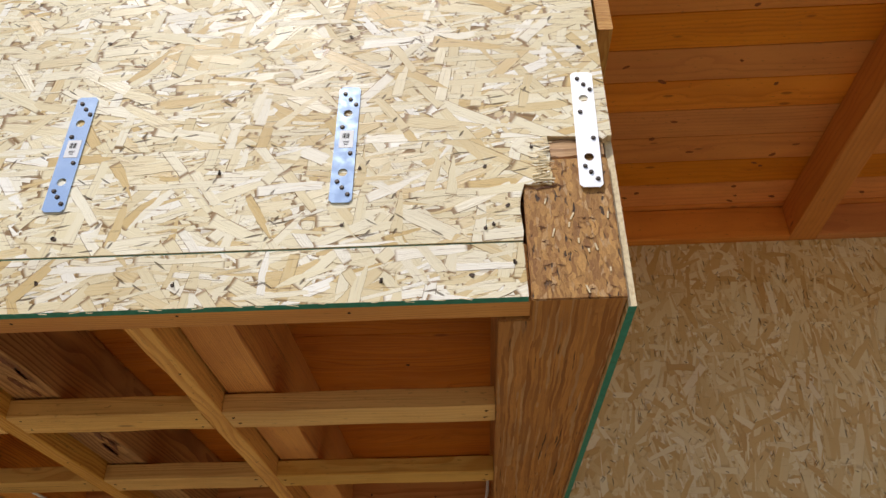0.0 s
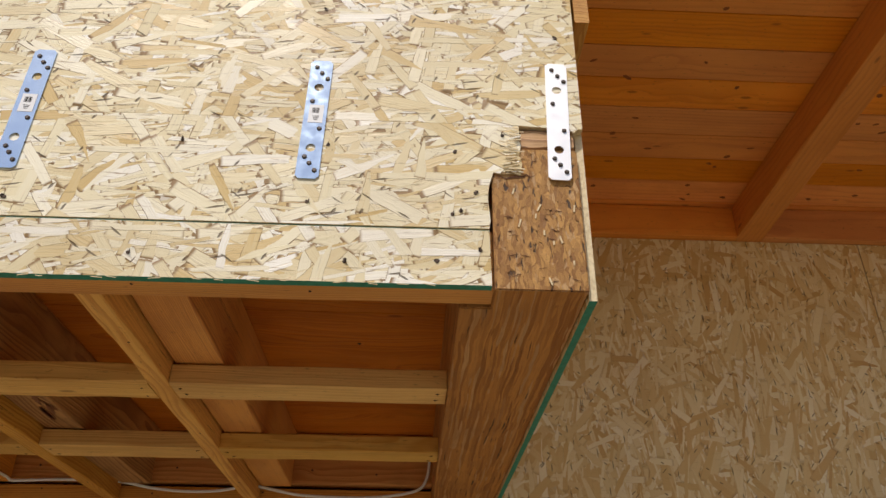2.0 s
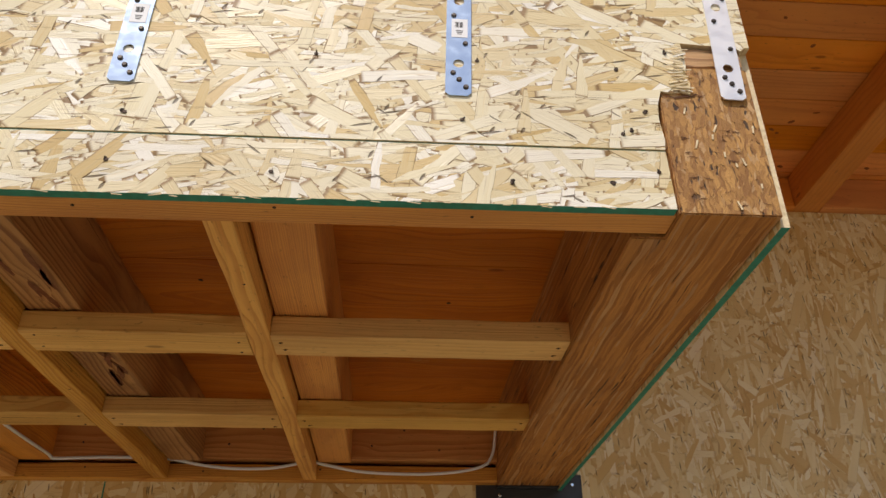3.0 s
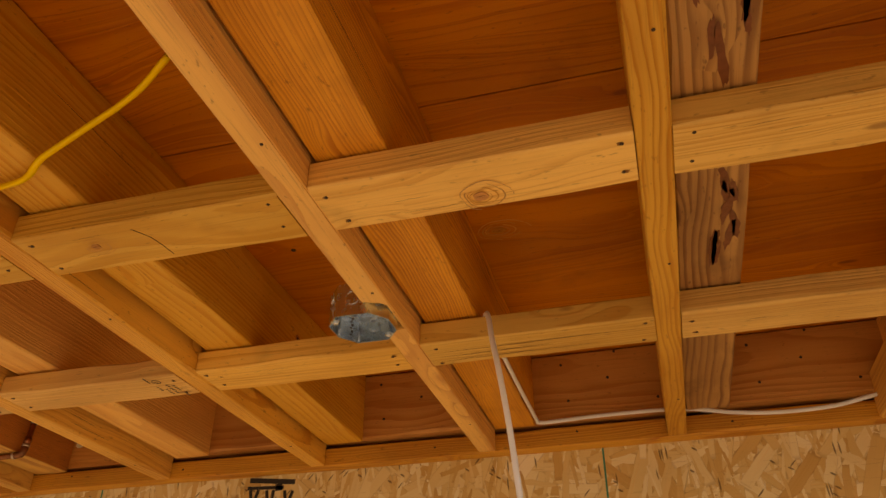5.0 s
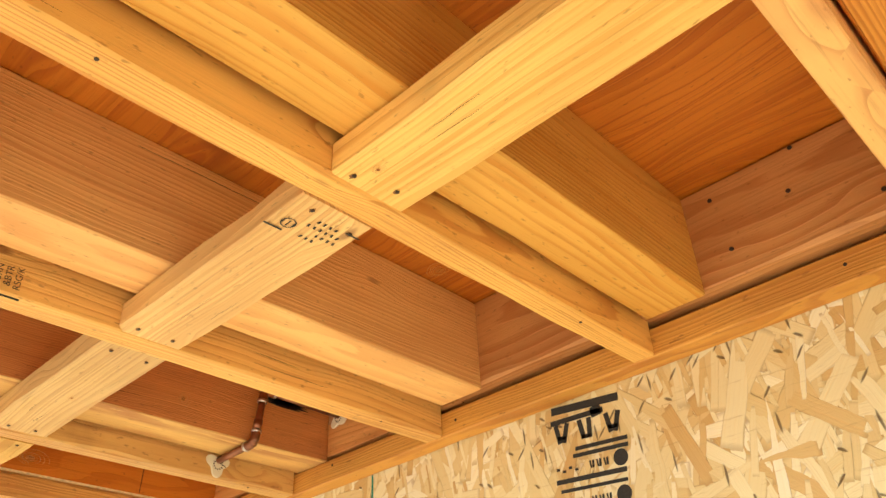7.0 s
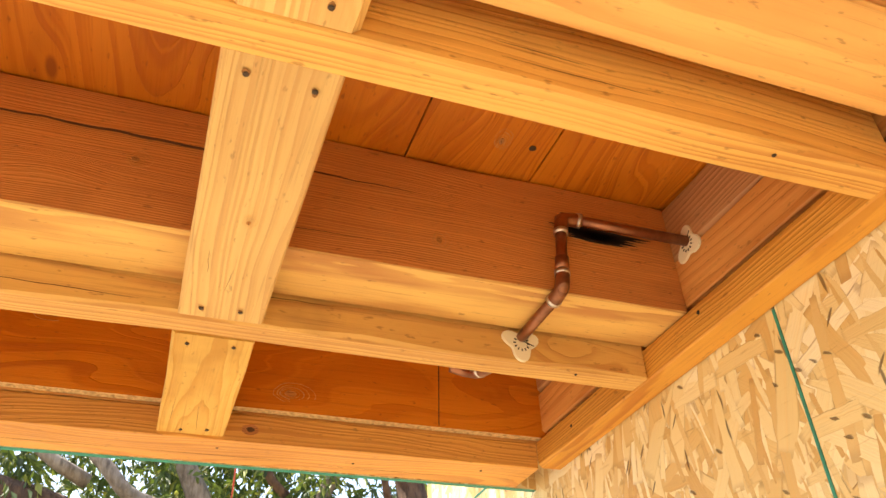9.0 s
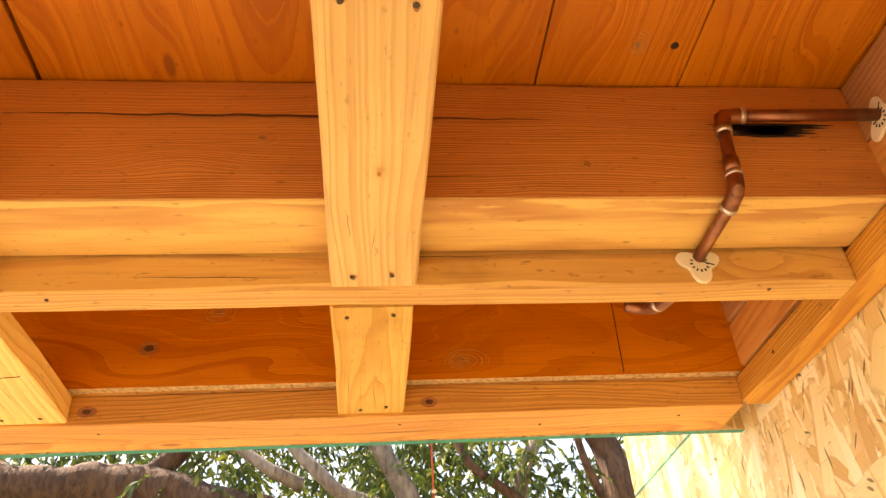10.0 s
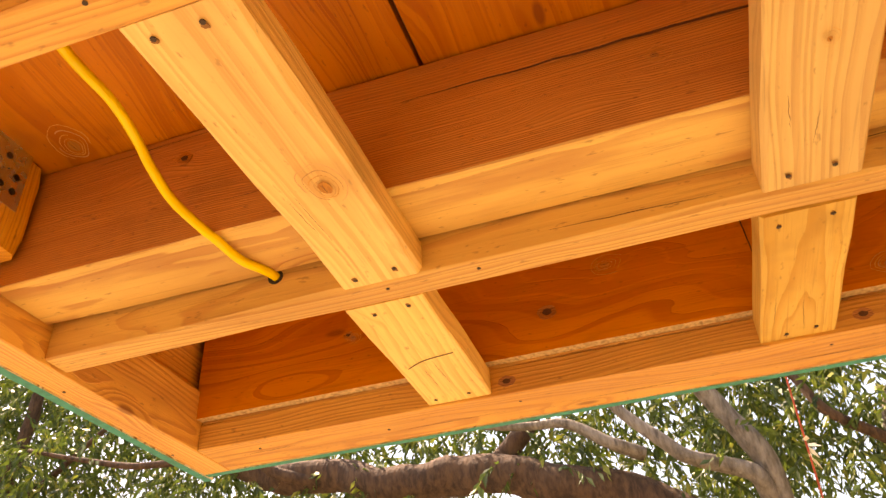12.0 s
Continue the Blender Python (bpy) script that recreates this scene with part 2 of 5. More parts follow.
M_JOIST = wood("fir_joist", (0.79, 0.45, 0.11), (0.56, 0.23, 0.042), 150.0, knots=0.8, stain=0.35, streak=0.6, wobble=0.024)
M_BLOCK = wood("fir_block", (0.81, 0.515, 0.16), (0.64, 0.335, 0.08), 120.0, knots=0.80, stain=0.42, wobble=0.035, streak=0.6)
M_ROOF = wood("fir_roof_joist", (0.73, 0.34, 0.052), (0.48, 0.16, 0.02), 300.0, pith=0.2, knots=0.86)
M_PALE = wood("pale_fir", (0.85, 0.49, 0.12), (0.69, 0.30, 0.05), 150.0, knots=0.92, stain=0.1, wobble=0.02)
M_RIM = wood("fir_rim", (0.75, 0.37, 0.065), (0.52, 0.19, 0.028), 210.0)
M_HEAD = wood("reddish_fir", (0.60, 0.30, 0.11), (0.44, 0.175, 0.055), 120.0, knots=0.9, stain=0.3)
M_GREY = wood("weathered_fir", (0.58, 0.32, 0.115), (0.25, 0.10, 0.03), 120.0, stain=0.5)
M_DECK = wood("fir_plywood", (0.69, 0.248, 0.048), (0.50, 0.14, 0.024), 40.0, pith=0.22, knots=0.78, streak=0.5, stain=0.45, wobble=0.09, bend_by=0.22)
M_TONGUE = wood("pine_ceiling", (0.82, 0.315, 0.044), (0.70, 0.235, 0.030), 60.0, knots=0.6, streak=0.2, stain=0.15)
M_KNOT = plain("pine_knot", (0.30, 0.085, 0.018), 0.6, 0.0, 0.6, 200.0, 0.1)
M_FIR_SIDE = wood("fir_red_side", (0.76, 0.285, 0.034), (0.58, 0.175, 0.018), 330.0, pith=0.3, knots=0.8, stain=0.5, streak=0.6)
M_FIR_UNDER = wood("fir_yellow_under", (0.84, 0.50, 0.11), (0.50, 0.18, 0.024), 240.0, pith=0.6, knots=0.985, stain=0.1, bend_by=0.008, wobble=0.004)
OSB_TONES = ((0.0, (0.52, 0.34, 0.11)), (0.14, (0.66, 0.48, 0.20)), (0.28, (0.75, 0.63, 0.37)), (0.52, (0.82, 0.735, 0.49)), (0.76, (0.88, 0.82, 0.63)), (1.0, (0.97, 0.96, 0.91)))
M_OSB = strand_board("strand_board", OSB_TONES, (0.26, 0.15, 0.048), 0.0, 1.0, 1.28, 1.6, 0.984)
M_OSB_WALL = strand_board("strand_board_wall", ((0.0, (0.52, 0.29, 0.085)), (0.2, (0.68, 0.46, 0.18)), (0.5, (0.77, 0.61, 0.30)), (0.8, (0.86, 0.75, 0.46)), (1.0, (0.94, 0.86, 0.66))), (0.38, 0.22, 0.08), 84.0, 1.15, 1.5, 0.6, 0.980)
M_OSB_EDGE = plain("strand_board_edge", (0.80, 0.68, 0.44), 0.8, 0.0, 0.45, 160.0, 0.6, (0.36, 0.22, 0.09))
M_GREEN = plain("green_edge_paint", (0.014, 0.27, 0.205), 0.6, 0.0, 0.4, 90.0, 0.3, (0.05, 0.10, 0.06))
M_PSL = strand_lumber("strand_lumber")
M_PSL_END = strand_lumber("strand_lumber_end", True)
M_PLY_EDGE = plain("plywood_edge", (0.74, 0.52, 0.26), 0.85, 0.0, 0.9, 150.0, 0.6, (0.28, 0.15, 0.06))
# the blue in these two steels imitates the sky they mirror
M_GALV = plain("galvanised_steel", (0.70, 0.83, 0.97), 0.24, 1.0, 0.12, 60.0, 0.04)
M_SKY_STRAP = plain("sky_tinted_strap", (0.52, 0.66, 0.82), 0.17, 1.0, 0.06, 60.0, 0.02)
# same strap steel with sun glare put into its colour as white
M_GLARE_STRAP = plain("glare_white_strap", (0.88, 0.89, 0.90), 0.5, 0.75, 0.06, 60.0, 0.02)
M_DARKSTEEL = plain("black_painted_steel", (0.045, 0.047, 0.052), 0.42, 0.3, 0.4, 25.0, 0.1)
M_SCREW = plain("screw_head", (0.10, 0.085, 0.075), 0.5, 0.8, 0.4, 200.0, 0.1)
M_NAIL = plain("nail_head", (0.07, 0.045, 0.03), 0.6, 0.5, 0.4, 200.0, 0.1)
M_COPPER = plain("aged_copper", (0.36, 0.155, 0.085), 0.42, 0.95, 0.8, 45.0, 0.15, (0.15, 0.07, 0.045))
M_SOLDER = plain("solder", (0.60, 0.55, 0.50), 0.38, 1.0, 0.4, 90.0, 0.2, (0.45, 0.22, 0.14))
M_PLASTIC = plain("cream_plastic", (0.80, 0.74, 0.56), 0.45, 0.0, 0.1, 20.0, 0.02)
M_WHITE = plain("white_cable", (0.76, 0.80, 0.84), 0.4, 0.0, 0.12, 20.0, 0.02)
M_YELLOW = plain("yellow_cable", (0.86, 0.58, 0.01), 0.38, 0.0, 0.12, 20.0, 0.02)
M_PAPER = plain("paper_label", (0.82, 0.83, 0.84), 0.6, 0.0, 0.06, 40.0, 0.0)
M_INK = plain("black_ink", (0.025, 0.022, 0.02), 0.75, 0.0, 0.3, 300.0, 0.0)
# black of the scorch marks, also used to paint the shade over the ledger
M_CHAR_SHADE = plain("char_and_shade", (0.02, 0.012, 0.008), 0.9, 0.0, 0.5, 90.0, 0.2)
M_CRACK = plain("split_in_wood", (0.11, 0.042, 0.015), 0.9, 0.0, 0.5, 120.0, 0.2)
M_HOLE = plain("drill_hole", (0.03, 0.018, 0.01), 0.9, 0.0, 0.3, 90.0, 0.2)
M_GROUND = plain("dry_ground", (0.17, 0.135, 0.085), 0.95, 0.0, 0.6, 4.0, 0.5, (0.10, 0.085, 0.05))
M_BOUNCE = plain("bounce_concrete", (0.30, 0.238, 0.162), 0.9, 0.0, 0.3, 9.0, 0.3, (0.215, 0.172, 0.12))
M_ROOFING = plain("grey_roofing_felt", (0.12, 0.12, 0.125), 0.9, 0.0, 0.4, 12.0, 0.3)


# ---- mesh helpers ----
def part(name, bm, material, parent=None, label="", m=None):
    me = bpy.data.meshes.new(name)
    bm.to_mesh(me)
    bm.free()
    mats = material if isinstance(material, (list, tuple)) else [material]
    for a in mats:
        me.materials.append(a)
    ob = new(name, me)
    if m is not None:
        ob.matrix_world = m
    if parent is not None:
        keep = ob.matrix_basis.copy()
        ob.parent = parent
        ob.matrix_parent_inverse = parent.matrix_basis.inverted()
        ob.matrix_basis = keep
    if label:
        ob["label"] = label
    return ob


def box(sx, sy, sz, bevel=0.0015, bm=None, at=(0, 0, 0), mat=0):
    bm = bm or bmesh.new()
    made = bmesh.ops.create_cube(bm, size=1.0)["verts"]
    for v in made:
        v.co = Vector((v.co.x * sx, v.co.y * sy, v.co.z * sz)) + Vector(at)
    edges = list({e for v in made for e in v.link_edges})
    faces = list({f for v in made for f in v.link_faces})
    for f in faces:
        f.material_index = mat
    if bevel:
        bmesh.ops.bevel(bm, geom=edges, offset=bevel, segments=2, profile=0.6, affect="EDGES")
    return bm


def lumber(length, w, h, bevel=0.0025, seed=0, cuts=10):
    """A board with its length along local x, slightly bowed, with uneven eased edges."""
    bm = bmesh.new()
    rng = random.Random(seed)
    n = max(4, cuts)
    a, b, c = rng.uniform(-1, 1), rng.uniform(-1, 1), rng.uniform(-1, 1)
    rings = []
    prof = [(-1, -1, 1, 0), (-1, -1, 0, 1), (1, -1, 0, 1), (1, -1, 1, 0), (1, 1, 1, 0), (1, 1, 0, 1), (-1, 1, 0, 1), (-1, 1, 1, 0)]
    wob = [[rng.uniform(0.6, 1.0) + (rng.uniform(0.6, 2.0) if rng.random() < 0.13 else 0) for _ in range(n + 1)] for _ in range(4)]
    corner = (0, 0, 1, 1, 2, 2, 3, 3)
    for i in range(n + 1):
        u = i / n
        x = (u - 0.5) * length
        oy = 0.0012 * a * math.sin(math.pi * u) + 0.0005 * math.sin(9 * u + b * 3)
        oz = 0.0010 * b * math.sin(math.pi * u) + 0.0004 * math.sin(11 * u + c * 3)
        ring = []
        for k, (sy, sz, cy, cz) in enumerate(prof):
            e = bevel * wob[corner[k]][i]
            ring.append(bm.verts.new((x, sy * (w / 2 - (0 if cy else e)) + oy, sz * (h / 2 - (e if cy else 0)) + oz)))
        rings.append(ring)
    for r0, r1 in zip(rings, rings[1:]):
        for k in range(8):
            bm.faces.new((r0[k], r1[k], r1[(k + 1) % 8], r0[(k + 1) % 8]))
    bm.faces.new(rings[0])
    bm.faces.new(list(reversed(rings[-1])))
    bmesh.ops.recalc_face_normals(bm, faces=bm.faces)
    return bm


SEED = [0]


def board(name, x0, x1, y0, y1, z0, z1, axis, material, label, category, group="", kind="", parent=None, bevel=0.0025):
    """A sawn board that fills the given space, its grain along the axis x, y or z."""
    SEED[0] += 1
    size = (x1 - x0, y1 - y0, z1 - z0)
    mid = ((x0 + x1) / 2, (y0 + y1) / 2, (z0 + z1) / 2)
    if axis == "x":
        dims, m = size, pose(*mid)
    elif axis == "y":
        dims, m = (size[1], size[0], size[2]), pose(*mid, 0, 0, 90)
    else:
        dims, m = (size[2], size[1], size[0]), pose(*mid, 0, -90, 0)
    ob = part(name, lumber(*dims, bevel, SEED[0], max(4, int(dims[0] / 0.09))), material, parent, m=m)
    return tagged(ob, label if parent is None else "", category if parent is None else "", group, kind)


def disc(radius, depth, seg=12, dome=0.25):
    """A nail or screw head lying in local xy, standing up along z."""
    bm = bmesh.new()
    rings = [[bm.verts.new((radius * k * math.cos(2 * math.pi * i / seg), radius * k * math.sin(2 * math.pi * i / seg), z)) for i in range(seg)]
             for k, z in ((1, 0), (1, depth * (1 - dome)), (0.7, depth))]
    for r0, r1 in zip(rings, rings[1:]):
        for i in range(seg):
            bm.faces.new((r0[i], r0[(i + 1) % seg], r1[(i + 1) % seg], r1[i]))
    bm.faces.new(rings[-1])
    return bm


def tube(points, radius, seg=10, smooth=6, bm=None, flat=1.0):
    """A round tube through the points; smooth: steps between points, along a Catmull-Rom line. flat squeezes it."""
    pts = [Vector(p) for p in points]
    line = []
    if smooth > 1 and len(pts) > 2:
        ext = [2 * pts[0] - pts[1]] + pts + [2 * pts[-1] - pts[-2]]
        for a, b, c, d in zip(ext, ext[1:], ext[2:], ext[3:]):
            for i in range(smooth):
                u = i / smooth
                line.append(0.5 * ((2 * b) + (c - a) * u + (2 * a - 5 * b + 4 * c - d) * u * u + (3 * b - a - 3 * c + d) * u ** 3))
        line.append(pts[-1])
    else:
        line = pts
    bm = bm or bmesh.new()
    rad = radius if callable(radius) else (lambda u: radius)
    rings, side = [], None
    for i, p in enumerate(line):
        way = (line[min(i + 1, len(line) - 1)] - line[max(i - 1, 0)]).normalized()
        if side is None:
            side = way.orthogonal().normalized()
        side = (side - way * side.dot(way)).normalized()
        up = way.cross(side)
        r = rad(i / (len(line) - 1))
        rings.append([bm.verts.new(p + r * (side * math.cos(2 * math.pi * k / seg) + flat * up * math.sin(2 * math.pi * k / seg))) for k in range(seg)])
    for r0, r1 in zip(rings, rings[1:]):
        for k in range(seg):
            bm.faces.new((r0[k], r0[(k + 1) % seg], r1[(k + 1) % seg], r1[k]))
    bm.faces.new(list(reversed(rings[0])))
    bm.faces.new(rings[-1])
    for f in bm.faces:
        f.smooth = True
    return bm


def outline(points, depth, bevel=0.0):
    """A plate: a closed outline in local xy, thickened downwards along -z by depth."""
    bm = bmesh.new()
    top = [bm.verts.new((x, y, 0)) for x, y in points]
    f = bm.faces.new(top)
    if f.normal.z < 0:
        bmesh.ops.reverse_faces(bm, faces=[f])
    low = [bm.verts.new((x, y, -depth)) for x, y in points]
    bm.faces.new(low)
    n = len(points)
    for i in range(n):
        bm.faces.new((top[i], top[(i + 1) % n], low[(i + 1) % n], low[i]))
    bmesh.ops.recalc_face_normals(bm, faces=bm.faces)
    return bm


FACING_SOUTH = lambda x, y, z: pose(x, y, z, 90, 0, 0)     # local x along +x, local y up, local z towards -y


def osb(name, x0, x1, z0, z1, y, thick, material, parent=None, edge=None):
    """A sheet of strand board whose face stands at y and looks towards -y."""
    bm = box(x1 - x0, z1 - z0, thick, 0.0)
    bm.faces.ensure_lookup_table()
    for f in bm.faces:
        f.material_index = 0 if abs(f.normal.z) > 0.5 else (2 if f.normal.y < -0.5 else 1)
    return part(name, bm, [material, M_OSB_EDGE, edge or M_GREEN], parent, m=FACING_SOUTH((x0 + x1) / 2, y + thick / 2, (z0 + z1) / 2))


def group_root(name, at, label, category, group="", kind=""):
    ob = new(name)
    ob.empty_display_size = 0.05
    ob.matrix_world = pose(*at)
    return tagged(ob, label, category, group, kind)


# ---- the plan ----
Z0 = 2.03                     # underside of the ceiling framing
FACE = 1.012                  # outer face of the front sheathing
RIM_IN = 1.072                # inner face of the front rim
LEDGER = 2.446                # front face of the ledger on the house wall
WALL = 2.485                  # face of the house wall
DECK = 2.233                   # underside of the roof deck
MEMBERS = [-0.518 - 0.4062 * i for i in range(6)]   # east faces of the ceiling joists
ROOF_E = [-0.424, -0.832, -1.236, -1.637, -2.032, -2.455]   # east faces of the roof joists
LEFT = -2.866                 # inner face of the west rim
BEAM_W, BEAM_E = -0.013, 0.161

# ---- ground ----
bm = bmesh.new()
bmesh.ops.create_grid(bm, x_segments=60, y_segments=60, size=60.0)
for v in bm.verts:
    v.co.z = 0.05 * noise.noise(v.co * 0.3) if v.co.length > 8 else 0.0
tagged(part("ground", bm, M_GROUND), "dry bare earth round the unfinished house", "ground", kind="structure")

# unseen slab, added to throw sunlight up onto the framing
bounce_bm = box(7.4, 3.9, 0.10, 0.01)
tagged(part("pavement", bounce_bm, M_BOUNCE, m=pose(-0.6, 0.56, 0.0)), "unseen pale slab added to bounce light up under the overhang", "pavement", kind="structure")

# ---- house wall, behind the overhang ----
wall = group_root("wall_north", (0, WALL, 0), "unpainted strand-board house wall with green-edged joints", "wall", kind="structure")
bm = box(8.06, 0.14, 3.9, 0.0)
part("core", bm, M_ROOFING, wall, m=pose(0.535, WALL + 0.0125 + 0.07, 1.95))
for x0, x1, z0, z1 in ((-3.50, -2.362, 2.099, 3.9), (-3.50, -2.362, 0.02, 2.095), (-2.358, -1.104, 0.02, 2.6), (-1.100, 0.12, 0.02, 2.6), (0.124, 1.528, 0.02, 2.988), (1.531, 4.57, 0.02, 2.988)):
    osb("osb_panel", x0, x1, z0, z1, WALL, 0.0115, M_OSB_WALL, wall)
for x, z0, z1 in ((-2.36, 0.5, 2.028), (-1.102, 0.5, 2.028)):
    part("joint", box(0.0035, 0.004, z1 - z0, 0.0), M_GREEN, wall, "green painted panel joint", pose(x, WALL + 0.001, (z0 + z1) / 2))
part("joint", box(1.13, 0.004, 0.004, 0.0), M_GREEN, wall, "green painted panel joint", pose(-2.93, WALL + 0.001, 2.097))
wall_w = group_root("wall_west", (-3.5, 4.5, 0), "west side wall of the house in bare strand board", "wall", kind="structure")
part("osb_panel", box(0.012, 4.0, 3.9, 0.0), M_OSB_WALL, wall_w, m=pose(-3.507, WALL + 2.02, 1.95))

# ---- sheathed box of the overhang ----
front = group_root("wall_south", (-1.4, FACE, Z0), "bright unpainted strand-board front of the overhang", "wall", kind="structure")


def front_panel(points, thick, edge_low):
    """A strand-board sheet cut to an outline of x and z."""
    cx, cz = sum(p[0] for p in points) / len(points), sum(p[1] for p in points) / len(points)
    bm = outline([(x - cx, z - cz) for x, z in points], thick)
    for f in bm.faces:
        c = f.calc_center_median()
        f.material_index = 0 if abs(f.normal.z) > 0.5 else (2 if f.normal.y < -0.5 and c.y + cz < edge_low + 0.02 else 1)
    return part("osb_panel", bm, [M_OSB, M_OSB_EDGE, M_GREEN], front, m=FACING_SOUTH(cx, FACE, cz))


front_panel([(-2.98, 2.024), (0.028, 2.026), (0.026, 2.1125), (-2.98, 2.110)], 0.0145, 2.024)
front_panel([(-2.98, 2.1135), (0.026, 2.116), (0.028, 2.13), (0.025, 2.166), (0.027, 2.19), (0.034, 2.213), (0.048, 2.2105), (0.062, 2.213), (0.074, 2.210), (0.077, 2.23), (0.073, 2.245), (0.076, 2.262), (0.074, 2.301), (-2.98, 2.301)], 0.0145, 2.0)
front_panel([(-2.98, 2.3015), (0.074, 2.3015), (0.110, 2.299), (0.150, 2.2995), (0.158, 2.291), (0.166, 2.2985), (0.172, 2.297), (0.1765, 3.7), (-2.98, 3.7)], 0.0145, 2.0)
part("joint", box(3.0, 0.003, 0.0025, 0.0), M_GREEN, front, "green painted panel joint", pose(-1.474, FACE + 0.003, 2.1128))

east = group_root("wall_east", (0.18, 1.7, Z0), "strand-board sheathing along the outside of the beam", "wall", kind="structure")
bm = box(1.5, 1.7, 0.0115, 0.0)
for f in bm.faces:
    f.material_index = 0 if abs(f.normal.z) > 0.5 else (2 if f.normal.y < -0.5 else 1)
part("osb_panel", bm, [M_OSB_WALL, M_OSB_EDGE, M_GREEN], east, m=Matrix.Translation((BEAM_E + 0.0068, FACE + 0.015 + 1.5 / 2, 2.014 + 0.85)) @ pose(0, 0, 0, 90, 0, 90))
west = group_root("wall_west_overhang", (-2.98, 1.7, Z0), "strand-board sheathing on the west end of the overhang", "wall", kind="structure")
bm = box(1.5, 1.7, 0.012, 0.0)
for f in bm.faces:
    f.material_index = 0 if abs(f.normal.z) > 0.5 else (2 if f.normal.y < -0.5 else 1)
part("osb_panel", bm, [M_OSB_WALL, M_OSB_EDGE, M_GREEN], west, m=Matrix.Translation((LEFT - 0.089 - 0.0085, FACE + 0.015 + 0.75, 2.0262 + 0.85)) @ pose(0, 0, 0, 90, 0, 90))
# unseen lid, added to keep daylight out of the overhang box
tagged(part("roof", box(3.2, 1.6, 0.03, 0.0), M_ROOFING, m=pose(-1.4, 1.77, 3.72)), "unseen flat grey lid closing the top of the overhang", "roof", kind="structure")

# ---- roof deck of plywood sheets ----
deck = group_root("ceiling", (-1.4, 1.7, DECK), "reddish fir plywood roof deck seen from below", "ceiling", kind="structure")
bm = bmesh.new()
for x0, x1, y0, y1 in ((-2.95, -2.2605, 1.04, 1.5795), (-2.2595, 0.16, 1.04, 1.5535), (-2.95, -2.262, 1.5845, 2.099), (-2.95, -2.262, 2.101, 2.261), (-2.95, -2.262, 2.263, 2.48), (-2.2595, 0.16, 1.556, 2.48)):
    box(x1 - x0, y1 - y0, 0.018, 0.0008, bm, ((x0 + x1) / 2 + 1.4, (y0 + y1) / 2 - 1.7, 0.009))
part("deck", bm, M_DECK, deck, m=pose(-1.4, 1.7, DECK))
part("felt", box(3.1, 1.5, 0.01, 0.0), M_ROOFING, deck, "black felt over the deck", pose(-1.4, 1.77, DECK + 0.025))

# ---- strand-lumber beam, its corner cut for the rim ----
n1 = RIM_IN + 0.004
pts = [(0.032, FACE + 0.003), (BEAM_E, FACE + 0.003), (BEAM_E, LEDGER + 0.02), (BEAM_W, LEDGER + 0.02), (BEAM_W, n1), (0.032, n1)]
cx, cy = 0.08, 1.75
bm = outline([(y - cy, -(x - cx)) for x, y in pts], 0.238)
bmesh.ops.bevel(bm, geom=[e for e in bm.edges], offset=0.0018, segments=2, affect="EDGES")
for f in bm.faces:
    f.material_index = 1 if f.normal.x < -0.6 else 0
beam = tagged(part("beam", bm, [M_PSL, M_PSL_END], m=pose(cx, cy, 2.022 + 0.238, 0, 0, 90)), "brown parallel-strand lumber beam with a rough cut end", "beam")
board("spacer_block", 0.077, BEAM_E - 0.003, 1.018, 1.072, 2.262, 2.298, "x", M_GREY, "weathered grey wood scrap above the beam end", "block")

# ---- rims and ledger ----
board("rim_board", LEFT - 0.089, 0.0315, 1.0275, RIM_IN, Z0 - 0.004, 2.119, "x", M_RIM, "orange fir rim board along the front edge", "rim board", bevel=0.0011)
board("rim_board", LEFT - 0.089, 0.0, 1.0275, 1.055, 2.122, DECK - 0.002, "x", M_RIM, "dark fir header above the front rim board", "rim board", bevel=0.0011)
board("rim_board", LEFT - 0.089, LEFT, RIM_IN + 0.001, LEDGER - 0.001, Z0 - 0.003, 2.068, "y", M_RIM, "flat fir rim board along the west edge", "rim board", bevel=0.0011)
board("rim_board", LEFT - 0.089, LEFT - 0.002, RIM_IN + 0.001, WALL - 0.002, 2.0685, DECK - 0.002, "y", M_RIM, "upper fir rim joist along the west edge", "rim board", bevel=0.0011)
bm = box(1.4, 0.163, 0.015, 0.0)
for f in bm.faces:
    f.material_index = 0 if abs(f.normal.z) > 0.5 else 1
rim_ply = tagged(part("plywood_strip", bm, [M_DECK, M_PLY_EDGE], m=Matrix.Translation((LEFT + 0.0055, 1.768, 2.0725 + 0.0815)) @ pose(0, 0, 0, 90, 0, 90)), "plywood facing with a rough light lower edge on the west rim", "plywood")
board("ledger_board", LEFT, BEAM_W - 0.001, LEDGER, WALL - 0.001, Z0 - 0.002, 2.070, "x", M_RIM, "fir ledger strip fixed along the strand-board wall", "ledger")
board("header_board", -2.10, BEAM_W - 0.001, LEDGER - 0.022, WALL - 0.002, 2.081, DECK - 0.002, "x", M_HEAD, "reddish fir header board with nails above the ledger", "header")
board("header_board", LEFT, -2.103, LEDGER + 0.007, WALL - 0.002, 2.081, 2.148, "x", M_HEAD, "lower fir header board behind the copper pipe", "header")
board("header_board", LEFT, -2.103, LEDGER + 0.007, WALL - 0.002, 2.151, DECK - 0.002, "x", M_HEAD, "upper fir header board behind the copper pipe", "header")

